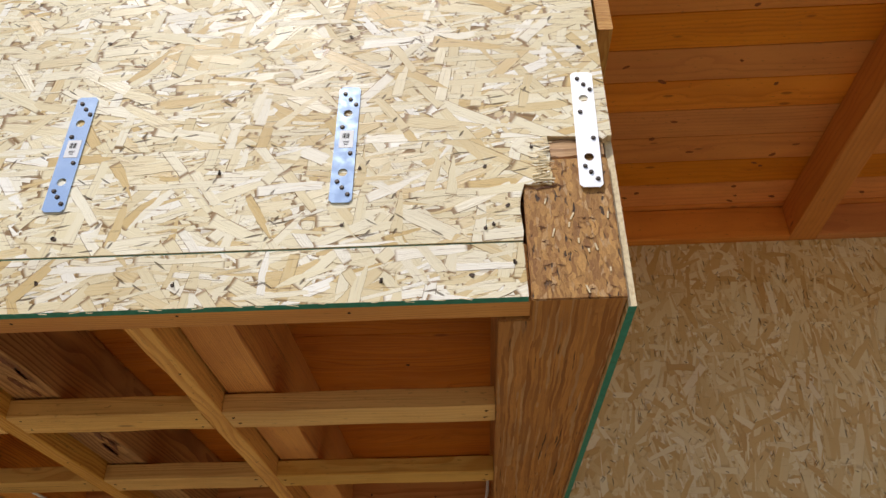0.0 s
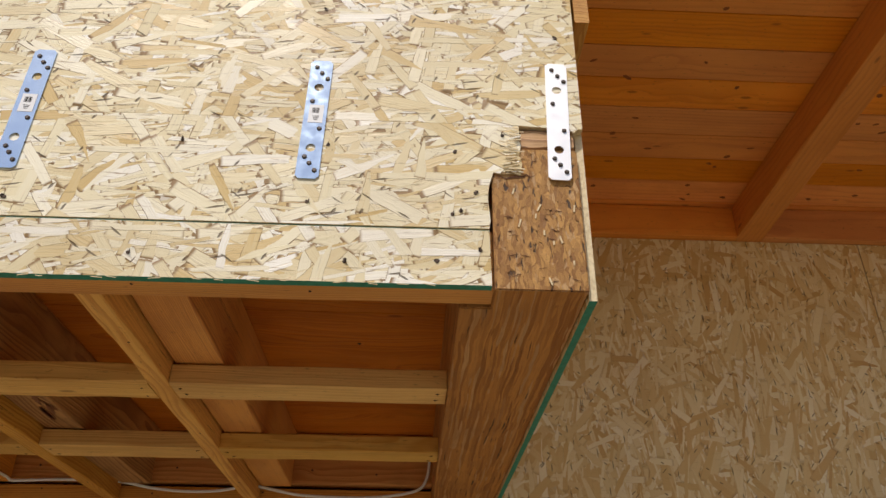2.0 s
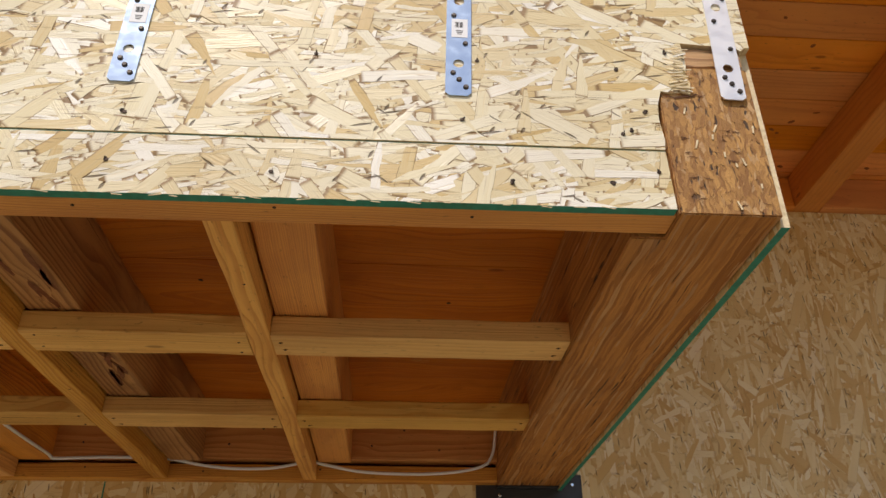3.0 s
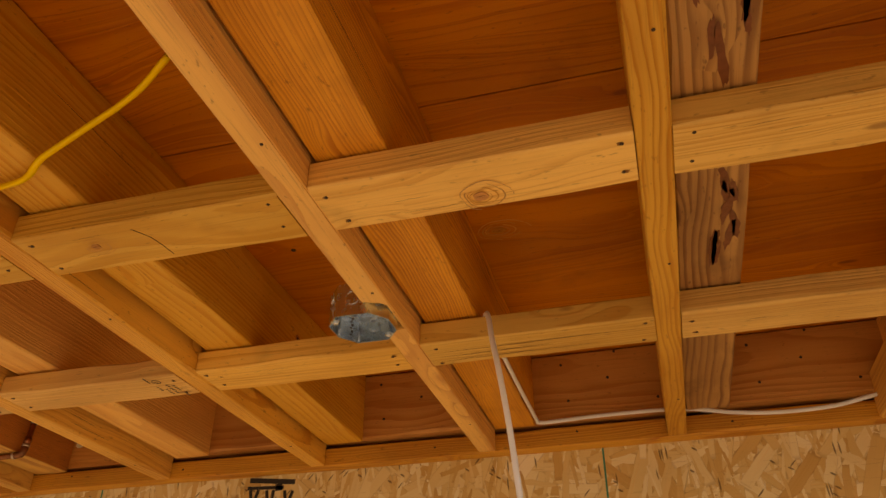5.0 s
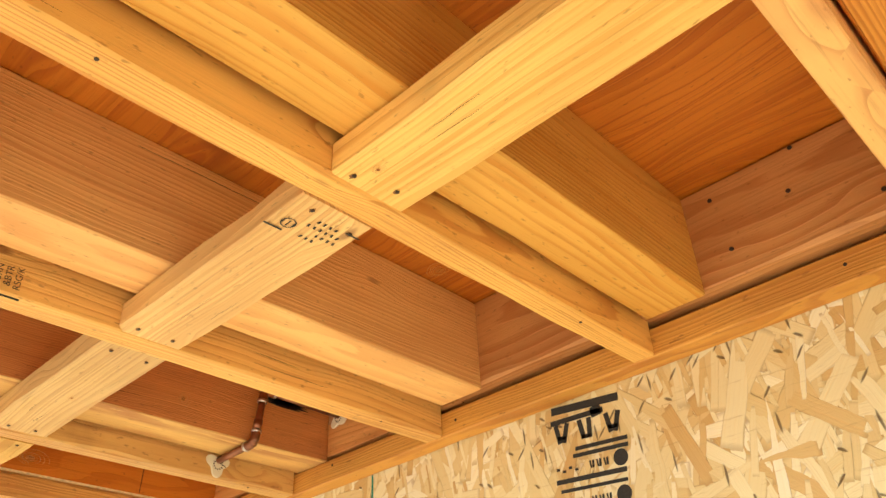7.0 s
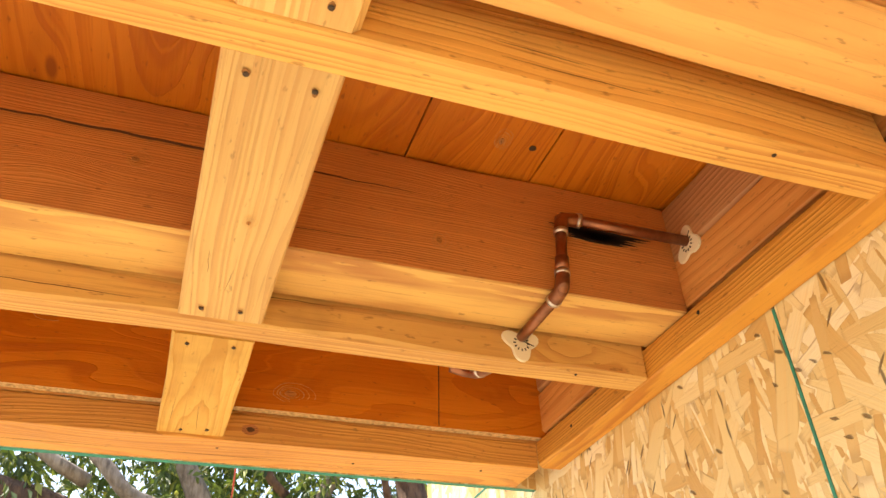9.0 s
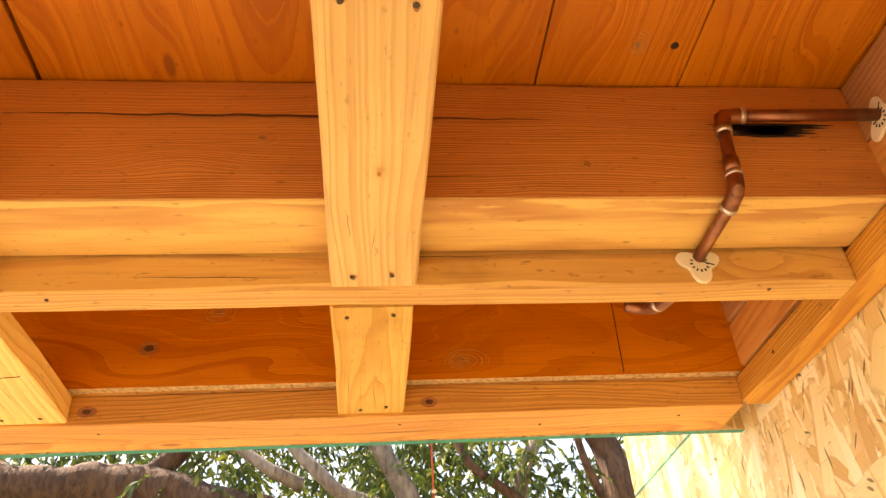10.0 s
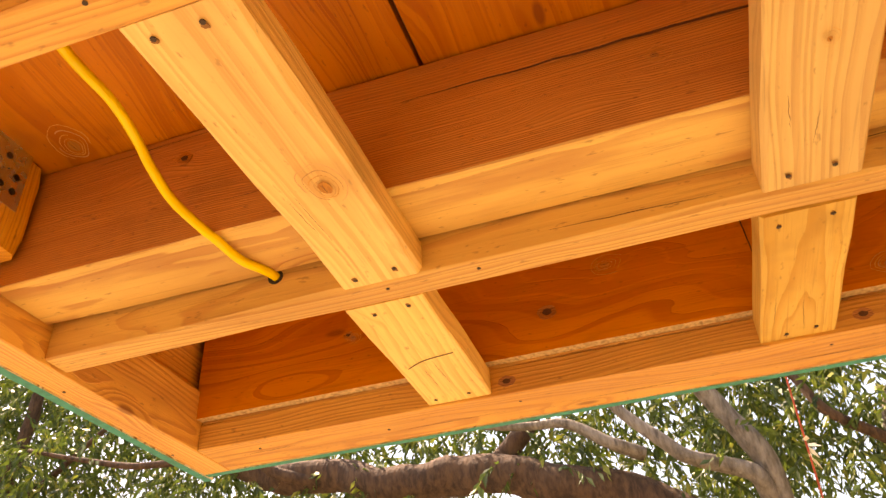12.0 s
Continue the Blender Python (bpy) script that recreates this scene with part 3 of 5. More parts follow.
# shade of the gap between ledger and header, painted as a dark strip
tagged(part("building_paper", box(BEAM_W - LEFT - 0.004, 0.003, 0.018, 0.0), M_CHAR_SHADE, m=pose((LEFT + BEAM_W) / 2, WALL - 0.006, 2.080)), "dark strip painted as the shade in the gap over the ledger", "building paper", kind="structure")

# ---- roof joists, ceiling joists, blocking ----
for i, x in enumerate(MEMBERS):
    grey = i == 1
    board("roof_joist", ROOF_E[i] - 0.089, ROOF_E[i], RIM_IN + 0.0015, LEDGER - 0.023 if i < 5 else LEDGER + 0.006, 2.072, DECK - 0.001, "y", M_GREY if grey else (M_PALE if i in (3, 4) else M_ROOF),
          "weathered grey-brown roof joist with drip stains" if grey else "thick orange fir roof joist under the plywood deck", "joist", "roof joists")
# westmost roof joist: redder fir on its sides, yellower on its underside
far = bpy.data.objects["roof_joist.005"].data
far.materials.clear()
for a in (M_FIR_SIDE, M_FIR_UNDER):
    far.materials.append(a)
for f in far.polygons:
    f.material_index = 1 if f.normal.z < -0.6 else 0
for i, x in enumerate(MEMBERS):
    board("ceiling_joist", x - 0.038, x, RIM_IN + 0.001, LEDGER - 0.001, Z0, 2.119, "y", M_JOIST, "narrow orange fir ceiling joist hung beside a roof joist", "joist", "ceiling joists")
# the third one is notched for the junction box, with a thin web left along the east face
cut = bpy.data.objects["ceiling_joist.002"]
mid_x, mid_y = MEMBERS[2] - 0.019, (RIM_IN + LEDGER) / 2
notch = [(0.019, RIM_IN + 0.001), (0.019, LEDGER - 0.001), (-0.019, LEDGER - 0.001), (-0.019, 1.816), (-0.006, 1.8125), (0.0135, 1.810), (0.0125, 1.760), (0.0135, 1.733), (0.006, 1.7245), (-0.004, 1.7205), (-0.012, 1.7165), (-0.019, 1.7155), (-0.019, RIM_IN + 0.001)]
bm = outline([(y - mid_y, -x) for x, y in notch], 2.119 - Z0)
bmesh.ops.translate(bm, verts=bm.verts, vec=(0, 0, (2.119 - Z0) / 2))
bmesh.ops.triangulate(bm, faces=[f for f in bm.faces if len(f.verts) > 4])
bmesh.ops.bevel(bm, geom=[e for e in bm.edges if len(e.link_faces) == 2 and e.calc_face_angle(0) > 0.9], offset=0.0016, segments=2, affect="EDGES")
cut.data.clear_geometry()
bm.to_mesh(cut.data)
bm.free()


TEAR = random.Random(9)
M_TEAR = plain("torn_wood", (0.30, 0.13, 0.035), 0.8, 0.0, 0.5, 200.0, 0.2)


def nails(parent, spots, radius=0.0024):
    for x, y in spots:
        part("nail", disc(radius, 0.0012, 8), M_NAIL, parent, m=pose(x, y, Z0 + 0.0003, 180, 0, 0))
        tear = [((0.0048 if k % 2 else 0.0034) * TEAR.uniform(0.7, 1.3) * math.cos(2 * math.pi * k / 9), 0.0030 * TEAR.uniform(0.6, 1.2) * math.sin(2 * math.pi * k / 9)) for k in range(9)]
        part("tear", outline(tear, 0.0004), M_TEAR, parent, m=pose(x + TEAR.uniform(-0.003, 0.003), y, Z0 + 0.0001, 180, 0, TEAR.uniform(-25, 25)))


EDGES = [LEFT] + [v for x in reversed(MEMBERS) for v in (x - 0.038, x)] + [BEAM_W]
rng = random.Random(4)
for k in range(0, len(EDGES), 2):
    a, b = EDGES[k], EDGES[k + 1]
    for row, (y0, y1) in enumerate(((1.440, 1.529), (1.878, 1.967))):
        dz = rng.uniform(-0.001, 0.001)
        if k == 2 and row == 0:
            y0, y1 = y0 + 0.012, y1 + 0.012
        ob = board("blocking", a + 0.0008, b - 0.0008, y0 + rng.uniform(-0.003, 0.003), y1 + rng.uniform(-0.003, 0.003), Z0 + 0.001 + dz, 2.069 + dz, "x", M_BLOCK,
                   "pale fir block laid flat between two ceiling joists", "block", "blocking")
        for end, s in ((a, 1), (b, -1)):
            nails(ob, [(end + s * rng.uniform(0.014, 0.022), y0 + rng.uniform(0.012, 0.03)), (end + s * rng.uniform(0.014, 0.024), y1 - rng.uniform(0.012, 0.03))])

# ---- porch ceiling beside the overhang ----
porch = group_root("ceiling_porch", (2.0, 1.4, 3.118), "stained tongue-and-groove pine porch ceiling", "ceiling", kind="structure")
part("plank", box(4.3, 0.04, 0.02, 0.0035), M_TONGUE, porch, m=pose(2.35, 2.4525, 3.128))
y = 2.43
while y > 0.4:
    w = 0.1285
    part("plank", box(4.3, w - 0.003, 0.02, 0.0035), M_TONGUE, porch, m=pose(2.35, y - w / 2, 3.128))
    y -= w
kr = random.Random(77)
for k in range(120):
    a, b = kr.uniform(0.006, 0.014), kr.uniform(0.004, 0.008)
    oval = [(a * math.cos(2 * math.pi * i / 11) * kr.uniform(0.85, 1.15), b * math.sin(2 * math.pi * i / 11) * kr.uniform(0.85, 1.15)) for i in range(11)]
    part("knot", outline(oval, 0.0012), M_KNOT, porch, m=pose(kr.uniform(0.2, 3.0), kr.uniform(0.75, 2.42), 3.1186, 0, 0, kr.uniform(-35, 35)))
part("backing", box(4.4, 2.2, 0.03, 0.0), M_ROOFING, porch, m=pose(2.38, 1.40, 3.163))
for x in (1.076, 2.288, 3.498):
    board("rafter", x, x + 0.098, 0.35, WALL + 0.004, 2.990, 3.116, "y", M_TONGUE, "square pine rafter under the porch ceiling", "rafter", "porch rafters")
for x0, x1 in ((0.215, 1.075), (1.175, 2.287), (2.387, 3.497)):
    board("frieze_board", x0, x1, WALL - 0.03, WALL + 0.008, 2.990, 3.115, "x", M_TONGUE, "plain pine frieze block between porch rafters", "frieze", "frieze blocks")


board("ledger_board", 0.1815, 0.2065, FACE + 0.016, WALL - 0.035, 2.541, 2.69, "y", M_JOIST, "fir ledger along the sheathed side under the porch ceiling", "ledger")


# ---- strap ties on the front ----
def strap_tie(x, z, tilt, sticker):
    """A galvanised flat strap with two large holes, eight nails and a paper sticker."""
    root = group_root("strap_tie", (x, FACE, z), "galvanised steel strap tie nailed to the strand board", "strap", "strap ties")
    base = pose(x, FACE - 0.0004, z, 90, 0, 0) @ pose(0, 0, 0, 0, 0, tilt)
    w, h, holes = 0.0172, 0.1130, (-0.058, 0.058)
    bm = bmesh.new()
    # rows of quads round the two holes, so that they go through the plate
    seg, r = 16, 0.0072
    def ringband(cy):
        inner = [bm.verts.new((r * math.cos(2 * math.pi * i / seg), cy + r * math.sin(2 * math.pi * i / seg), 0)) for i in range(seg)]
        outer = []
        for i in range(seg):
            c, sn = math.cos(2 * math.pi * i / seg), math.sin(2 * math.pi * i / seg)
            k = w / max(abs(c), abs(sn))
            outer.append(bm.verts.new((c * k, cy + sn * k, 0)))
        for i in range(seg):
            bm.faces.new((inner[i], outer[i], outer[(i + 1) % seg], inner[(i + 1) % seg]))
    for cy in holes:
        ringband(cy)
    def quad(pts):
        bm.faces.new([bm.verts.new((a, b, 0)) for a, b in pts])
    quad(((-w, holes[0] + w), (w, holes[0] + w), (w, holes[1] - w), (-w, holes[1] - w)))
    c = 0.005
    quad(((-w, holes[1] + w), (w, holes[1] + w), (w, h - c), (w - c, h), (-w + c, h), (-w, h - c)))
    quad(((-w, -h + c), (-w + c, -h), (w - c, -h), (w, -h + c), (w, holes[0] - w), (-w, holes[0] - w)))
    bmesh.ops.remove_doubles(bm, verts=bm.verts, dist=0.0002)
    made = bmesh.ops.extrude_face_region(bm, geom=bm.faces[:])
    bmesh.ops.translate(bm, verts=[g for g in made["geom"] if isinstance(g, bmesh.types.BMVert)], vec=(0, 0, 0.0018))
    bmesh.ops.recalc_face_normals(bm, faces=bm.faces)
    # the strap without a sticker gets the painted glare
    part("plate", bm, M_SKY_STRAP if sticker else M_GLARE_STRAP, root, m=base)
    for px, py in ((-0.007, 0.099), (0.002, 0.087), (0.0115, 0.076), (-0.007, 0.030), (0.009, -0.022), (-0.007, -0.075), (0.001, -0.086), (0.010, -0.0985)):
        part("nail", disc(0.0037, 0.0026, 10, 0.5), M_SCREW, root, m=base @ pose(px, py, 0.0017))
    if sticker:
        lab = part("sticker", box(0.022, 0.034, 0.0004, 0.0), M_PAPER, root, "white paper sticker with a barcode", base @ pose(0.001, 0.006, 0.0021))
        for i in range(7):
            part("bar", box(0.0006 + 0.0005 * (i % 3), 0.010, 0.0002, 0.0), M_INK, lab, m=base @ pose(-0.005 + i * 0.0017, 0.012, 0.0024))
        for i in range(3):
            part("bar", box(0.010 - 0.002 * i, 0.0012, 0.0002, 0.0), M_INK, lab, m=base @ pose(0.001, 0.001 - i * 0.003, 0.0024))


for x, z, tilt, st in ((-1.089, 2.297, -2.5, True), (-0.666, 2.306, -1.2, True), (-0.235, 2.3035, -1.2, True), (0.135, 2.3145, -1.7, False)):
    strap_tie(x, z, tilt, st)

# nails driven into the front sheathing
for i, (x, z) in enumerate(((-0.65, 2.537), (-0.232, 2.526), (-0.421, 2.249), (-0.229, 2.147), (-0.019, 2.242), (-0.649, 2.14), (-0.657, 2.067), (-0.461, 2.057), (-0.169, 2.052), (-0.043, 2.056),
                            (0.017, 2.075), (-0.022, 2.133), (-0.01, 2.139), (0.011, 2.17), (0.146, 2.48), (-0.207, 2.248), (0.053, 2.276), (-1.07, 2.164), (-0.88, 2.088), (-0.966, 2.057),
                            (-1.084, 2.068), (-0.889, 2.255), (-1.132, 2.065), (-1.30, 2.25), (-1.47, 2.16), (-1.47, 2.07), (-1.29, 2.056))):
    nail = part("nail", disc(0.0029, 0.001, 9), M_NAIL, front, m=pose(x - 0.004, FACE - 0.0002, z + 0.005, 90, 0, 0))
    dent = part("dent", disc(0.0044 + 0.0010 * (i % 3), 0.0003, 7, 0.1), M_HOLE, front, "torn hole round a sunk nail", pose(x - 0.004 + 0.001 * (i % 4 - 1.5), FACE - 0.0001, z + 0.0065, 90, 0, 40 * i))
    dent.scale = (1.0, 0.62, 1.0)

# ---- steel beam seat and strap on the house wall ----
seat = group_root("beam_bracket", (0.08, WALL, 1.96), "black steel beam bracket bolted to the house wall", "bracket")
bm = box(0.304, 0.174, 0.006, 0.001)
part("plate", bm, M_DARKSTEEL, seat, m=FACING_SOUTH(0.081, WALL - 0.0035, 1.972))
part("seat", box(BEAM_E - BEAM_W, 0.03, 0.005, 0.0008), M_DARKSTEEL, seat, m=pose((BEAM_W + BEAM_E) / 2, WALL - 0.021, 2.0185))
for x, z in ((-0.004, 1.999), (-0.036, 1.935), (0.028, 1.921), (0.099, 1.953), (0.163, 1.906), (0.199, 1.971), (0.065, 1.983), (0.205, 2.03)):
    bm = disc(0.0055, 0.0045, 6, 0.3)
    part("bolt", bm, M_GALV, seat, m=FACING_SOUTH(x, WALL - 0.0066, z))
tie = group_root("strap_tie", (0.62, WALL, 1.985), "galvanised strap tie nailed across the house wall", "strap")
part("plate", box(0.20, 0.034, 0.002, 0.0008), M_GALV, tie, m=FACING_SOUTH(0.647, WALL - 0.0012, 1.970))
for i in range(8):
    part("nail", disc(0.004, 0.0025, 9, 0.5), M_SCREW, tie, m=FACING_SOUTH(0.557 + 0.026 * i, WALL - 0.0022, 1.970 + (0.009 if i % 2 else -0.009)))

# ---- nails in the header, rims and joists ----
for bay, x in enumerate(MEMBERS[:4]):
    for dx, z in ((0.14, 2.205), (0.15, 2.12), (0.24, 2.165), (0.26, 2.225), (0.34, 2.11)):
        ref = bpy.data.objects["header_board"]
        part("nail", disc(0.0032, 0.0014, 8), M_NAIL, ref, m=FACING_SOUTH(x + dx + 0.01 * (bay % 3), LEDGER - 0.0226, z))
ref = bpy.data.objects["ledger_board"]
for i in range(9):
    part("nail", disc(0.0026, 0.0008, 8), M_NAIL, ref, m=FACING_SOUTH(-2.75 + 0.32 * i, LEDGER - 0.0006, 2.05 + 0.008 * (i % 2)))
ref = bpy.data.objects["rim_board.002"]
for i in range(7):
    part("nail", disc(0.0023, 0.0008, 8), M_NAIL, ref, m=pose(LEFT - 0.03 - 0.016 * (i % 2), 1.16 + 0.2 * i, Z0 - 0.0032, 180, 0, 0))
ref = bpy.data.objects["rim_board"]
for i in range(12):
    part("nail", disc(0.0023, 0.0008, 8), M_NAIL, ref, m=pose(-2.86 + 0.24 * i, 1.034 + 0.008 * (i % 2), Z0 - 0.0046, 180, 0, 0))
for i in range(6):
    ref = bpy.data.objects["ceiling_joist" + (".%03d" % i if i else "")]
    for y in (1.25 + 0.05 * i, 1.75 - 0.03 * i, 2.2 + 0.03 * i):
        part("nail", disc(0.0021, 0.0008, 8), M_NAIL, ref, m=pose(MEMBERS[i] - 0.012, y, Z0 - 0.0006, 180, 0, 0))

# ---- octagonal junction box let into the third ceiling joist ----
jb = group_root("junction_box", (-1.383, 1.763, 2.014), "open galvanised octagonal electrical box let into a ceiling joist", "electrical box")
R, BOT, DEPTH, INNER = 0.0515, 2.014, 0.054, 0.0507
EIGHT = [(0.047, 0.019), (0.025, 0.047), (-0.025, 0.047), (-0.047, 0.019), (-0.047, -0.019), (-0.025, -0.047), (0.025, -0.047), (0.047, -0.019)]
BOX_AT = pose(-1.383, 1.763, BOT)


def octagon(bm, radius, z):
    k = radius / 0.0515
    return [bm.verts.new((x * k, y * k, z)) for x, y in EIGHT]


bm = bmesh.new()
low, mid, top = octagon(bm, R, 0), octagon(bm, R, DEPTH - 0.003), octagon(bm, R - 0.003, DEPTH)
lip, deep = octagon(bm, INNER, 0), octagon(bm, INNER - 0.001, DEPTH - 0.0022)
for i in range(8):
    j = (i + 1) % 8
    for a, b in ((low, mid), (mid, top), (lip, low), (deep, lip)):
        bm.faces.new((a[i], a[j], b[j], b[i]))
bm.faces.new(deep)
bm.faces.new(list(reversed(top)))
bmesh.ops.recalc_face_normals(bm, faces=bm.faces)
part("body", bm, M_GALV, jb, m=BOX_AT)
AP = 0.0463
# thin dark tube drawn in place of the shade along the back bend
part("crease", tube([(x * 0.955, y * 0.955, DEPTH - 0.003) for x, y in EIGHT + EIGHT[:1]], 0.0007, 5, 1), M_SCREW, jb, "dark line drawn for the shade of the back bend", BOX_AT)
for x, y in EIGHT[1:4]:
    part("crease", tube([(x * 0.965, y * 0.965, 0.002), (x * 0.958, y * 0.958, DEPTH - 0.003)], 0.0004, 5, 1), M_GALV, jb, m=BOX_AT)


def facet(turn, out=False):
    """A place on the middle of a side wall, its z axis pointing away from the metal."""
    a = radians(turn)
    r = (0.0472 if turn % 90 == 0 else 0.0490) if out else AP - 0.0006 - (0.0 if turn % 90 == 0 else -0.0018)
    m = Matrix.Translation((r * math.cos(a), r * math.sin(a), 0.028)) @ pose(0, 0, 0, 0, 0, turn + 90) @ pose(0, 0, 0, 90, 0, 0)
    return BOX_AT @ (m if out else m @ pose(0, 0, 0, 0, 180, 0))


def knockout(m, radius):
    ring = [(radius * math.cos(2 * math.pi * i / 24), radius * math.sin(2 * math.pi * i / 24), 0) for i in range(25)]
    part("knockout", tube(ring, 0.0006, 5, 1), M_GALV, jb, m=m)
    part("slot", box(0.006, 0.0016, 0.0008, 0.0), M_SCREW, jb, m=m @ pose(radius * 0.72, 0, 0, 0, 0, 90))


for turn in (0, 90, 180):
    knockout(facet(turn), 0.0108)
for turn in (270, 225, 315):
    knockout(facet(turn, True), 0.0108)
for dx, dy in ((-0.022, 0.014), (0.020, 0.018), (0.0, -0.024), (0.012, -0.002)):
    knockout(BOX_AT @ pose(dx, dy, DEPTH - 0.0028, 180, 0, 30), 0.0105)
part("hole", disc(0.0028, 0.0008, 10, 0.1), M_HOLE, jb, "screw hole in the back", BOX_AT @ pose(0.006, 0.030, DEPTH - 0.0026, 180, 0, 0))
for i in range(7):
    part("bar", box(0.0018 + 0.0014 * (i % 2), 0.0034, 0.0007, 0.0), M_SCREW, jb, "stamped lettering", facet(135) @ pose(0.002 * (i % 2), -0.018 + 0.0055 * i, 0.0003, 0, 0, 90))
part("clamp", box(0.014, 0.008, 0.002, 0.0006), M_GALV, jb, "cable clamp", facet(135) @ pose(0.0, 0.014, 0.004, 12, 0, 0))
for a in (222, 45):
    ear = BOX_AT @ pose(0.0435 * math.cos(radians(a)), 0.0435 * math.sin(radians(a)), 0.0012, 0, 0, a)
    part("ear", box(0.011, 0.013, 0.0016, 0.0006), M_GALV, jb, "threaded ear", ear)
    part("screw", disc(0.0042, 0.003, 10, 0.4), M_GALV, jb, "cover screw", ear @ pose(-0.001, 0, -0.0012, 180, 0, 0))

# ---- cables ----
tagged(part("white_cable", tube([(-1.236, 1.955, 2.0745), (-1.232, 1.93, 2.0745), (-1.222, 1.880, 2.0735), (-1.212, 1.856, 2.055), (-1.200, 1.822, 2.00), (-1.187, 1.797, 1.94), (-1.176, 1.788, 1.87), (-1.168, 1.786, 1.80), (-1.161, 1.786, 1.71), (-1.157, 1.786, 1.5), (-1.155, 1.786, 1.3)], 0.0048, 10, 8, flat=0.5), M_WHITE), "flat white electrical cable hanging down over a block", "cable")
tagged(part("white_cable", tube([(-1.226, 1.93, 2.0752), (-1.2275, 2.02, 2.0745), (-1.2285, 2.2, 2.0735), (-1.229, 2.37, 2.076), (-1.2275, 2.395, 2.0735), (-1.215, 2.409, 2.0715), (-1.1, 2.418, 2.0785), (-0.97, 2.415, 2.0775), (-0.905, 2.418, 2.074), (-0.83, 2.418, 2.06), (-0.74, 2.42, 2.052), (-0.64, 2.418, 2.054), (-0.57, 2.415, 2.066), (-0.535, 2.414, 2.071), (-0.495, 2.416, 2.064), (-0.4, 2.418, 2.047), (-0.28, 2.42, 2.042), (-0.16, 2.42, 2.046), (-0.06, 2.415, 2.064), (-0.03, 2.408, 2.097), (-0.022, 2.388, 2.152), (-0.02, 2.368, 2.202)], 0.0042, 8, 6, flat=0.6), M_WHITE), "thin white cable sagging along the ledger", "cable")
tagged(part("yellow_cable", tube([(-2.598, 1.374, 2.066), (-2.544, 1.373, 2.068), (-2.499, 1.359, 2.064), (-2.457, 1.354, 2.065), (-2.433, 1.347, 2.07), (-2.405, 1.334, 2.085), (-2.37, 1.332, 2.1), (-2.342, 1.334, 2.112), (-2.298, 1.339, 2.118), (-2.232, 1.341, 2.118), (-2.145, 1.366, 2.112), (-2.005, 1.308, 2.1), (-1.878, 1.349, 2.085), (-1.793, 1.375, 2.068), (-1.678, 1.37, 2.062), (-1.622, 1.342, 2.064), (-1.576, 1.336, 2.085), (-1.496, 1.319, 2.11), (-1.435, 1.289, 2.125)], 0.0050, 10, 8, flat=0.74), M_YELLOW), "bright yellow cable threaded through a ceiling joist", "cable")
part("hole", disc(0.0092, 0.0008, 14, 0.1), M_HOLE, bpy.data.objects["ceiling_joist.005"], "drilled cable hole", pose(MEMBERS[5] + 0.0006, 1.372, 2.069, 0, 90, 0))

# ---- copper water pipe with two plastic escutcheons ----
pipe = group_root("copper_pipe", (-2.44, 2.30, 2.17), "aged copper water pipe with soldered elbows", "pipe")
A, B, C, D = Vector((-2.422, 2.452, 2.156)), Vector((-2.436, 2.285, 2.166)), Vector((-2.438, 2.275, 2.064)), Vector((-2.552, 2.272, 2.060))


def run(p, q, r, name, mat, label=""):
    part(name, tube([p, q], r, 14, 1), mat, pipe, label)


run(A, B, 0.0066, "tube", M_COPPER)
run(B, C, 0.0066, "tube", M_COPPER)
run(C, D + Vector((-0.05, 0, 0.0)), 0.0066, "tube", M_COPPER)
for mid_, p, q in ((B, A, C), (C, B, D)):
    u, v = (p - mid_).normalized(), (q - mid_).normalized()
    bend = [mid_ + u * 0.022, mid_ + u * 0.010 + v * 0.001, mid_ + (u + v) * 0.0035, mid_ + v * 0.010 + u * 0.001, mid_ + v * 0.022]
    elbow = part("elbow", tube(bend, 0.0084, 14, 5), M_COPPER, pipe, "copper elbow fitting")
    for e in (u, v):
        part("solder_ring", tube([mid_ + e * 0.0195, mid_ + e * 0.025], 0.0090, 14, 1), M_SOLDER, elbow, "silvery solder joint")
part("coupling", tube([B + (C - B) * 0.58, B + (C - B) * 0.74], 0.0082, 14, 1), M_COPPER, pipe)
far = part("elbow", tube([(-2.60, 2.272, 2.061), (-2.66, 2.269, 2.072), (-2.69, 2.261, 2.085), (-2.70, 2.241, 2.095)], 0.0088, 12, 5), M_COPPER, pipe, "copper elbow fitting")
part("solder_ring", tube([(-2.66, 2.269, 2.072), (-2.675, 2.267, 2.079)], 0.0094, 12, 1), M_SOLDER, far, "silvery solder joint")


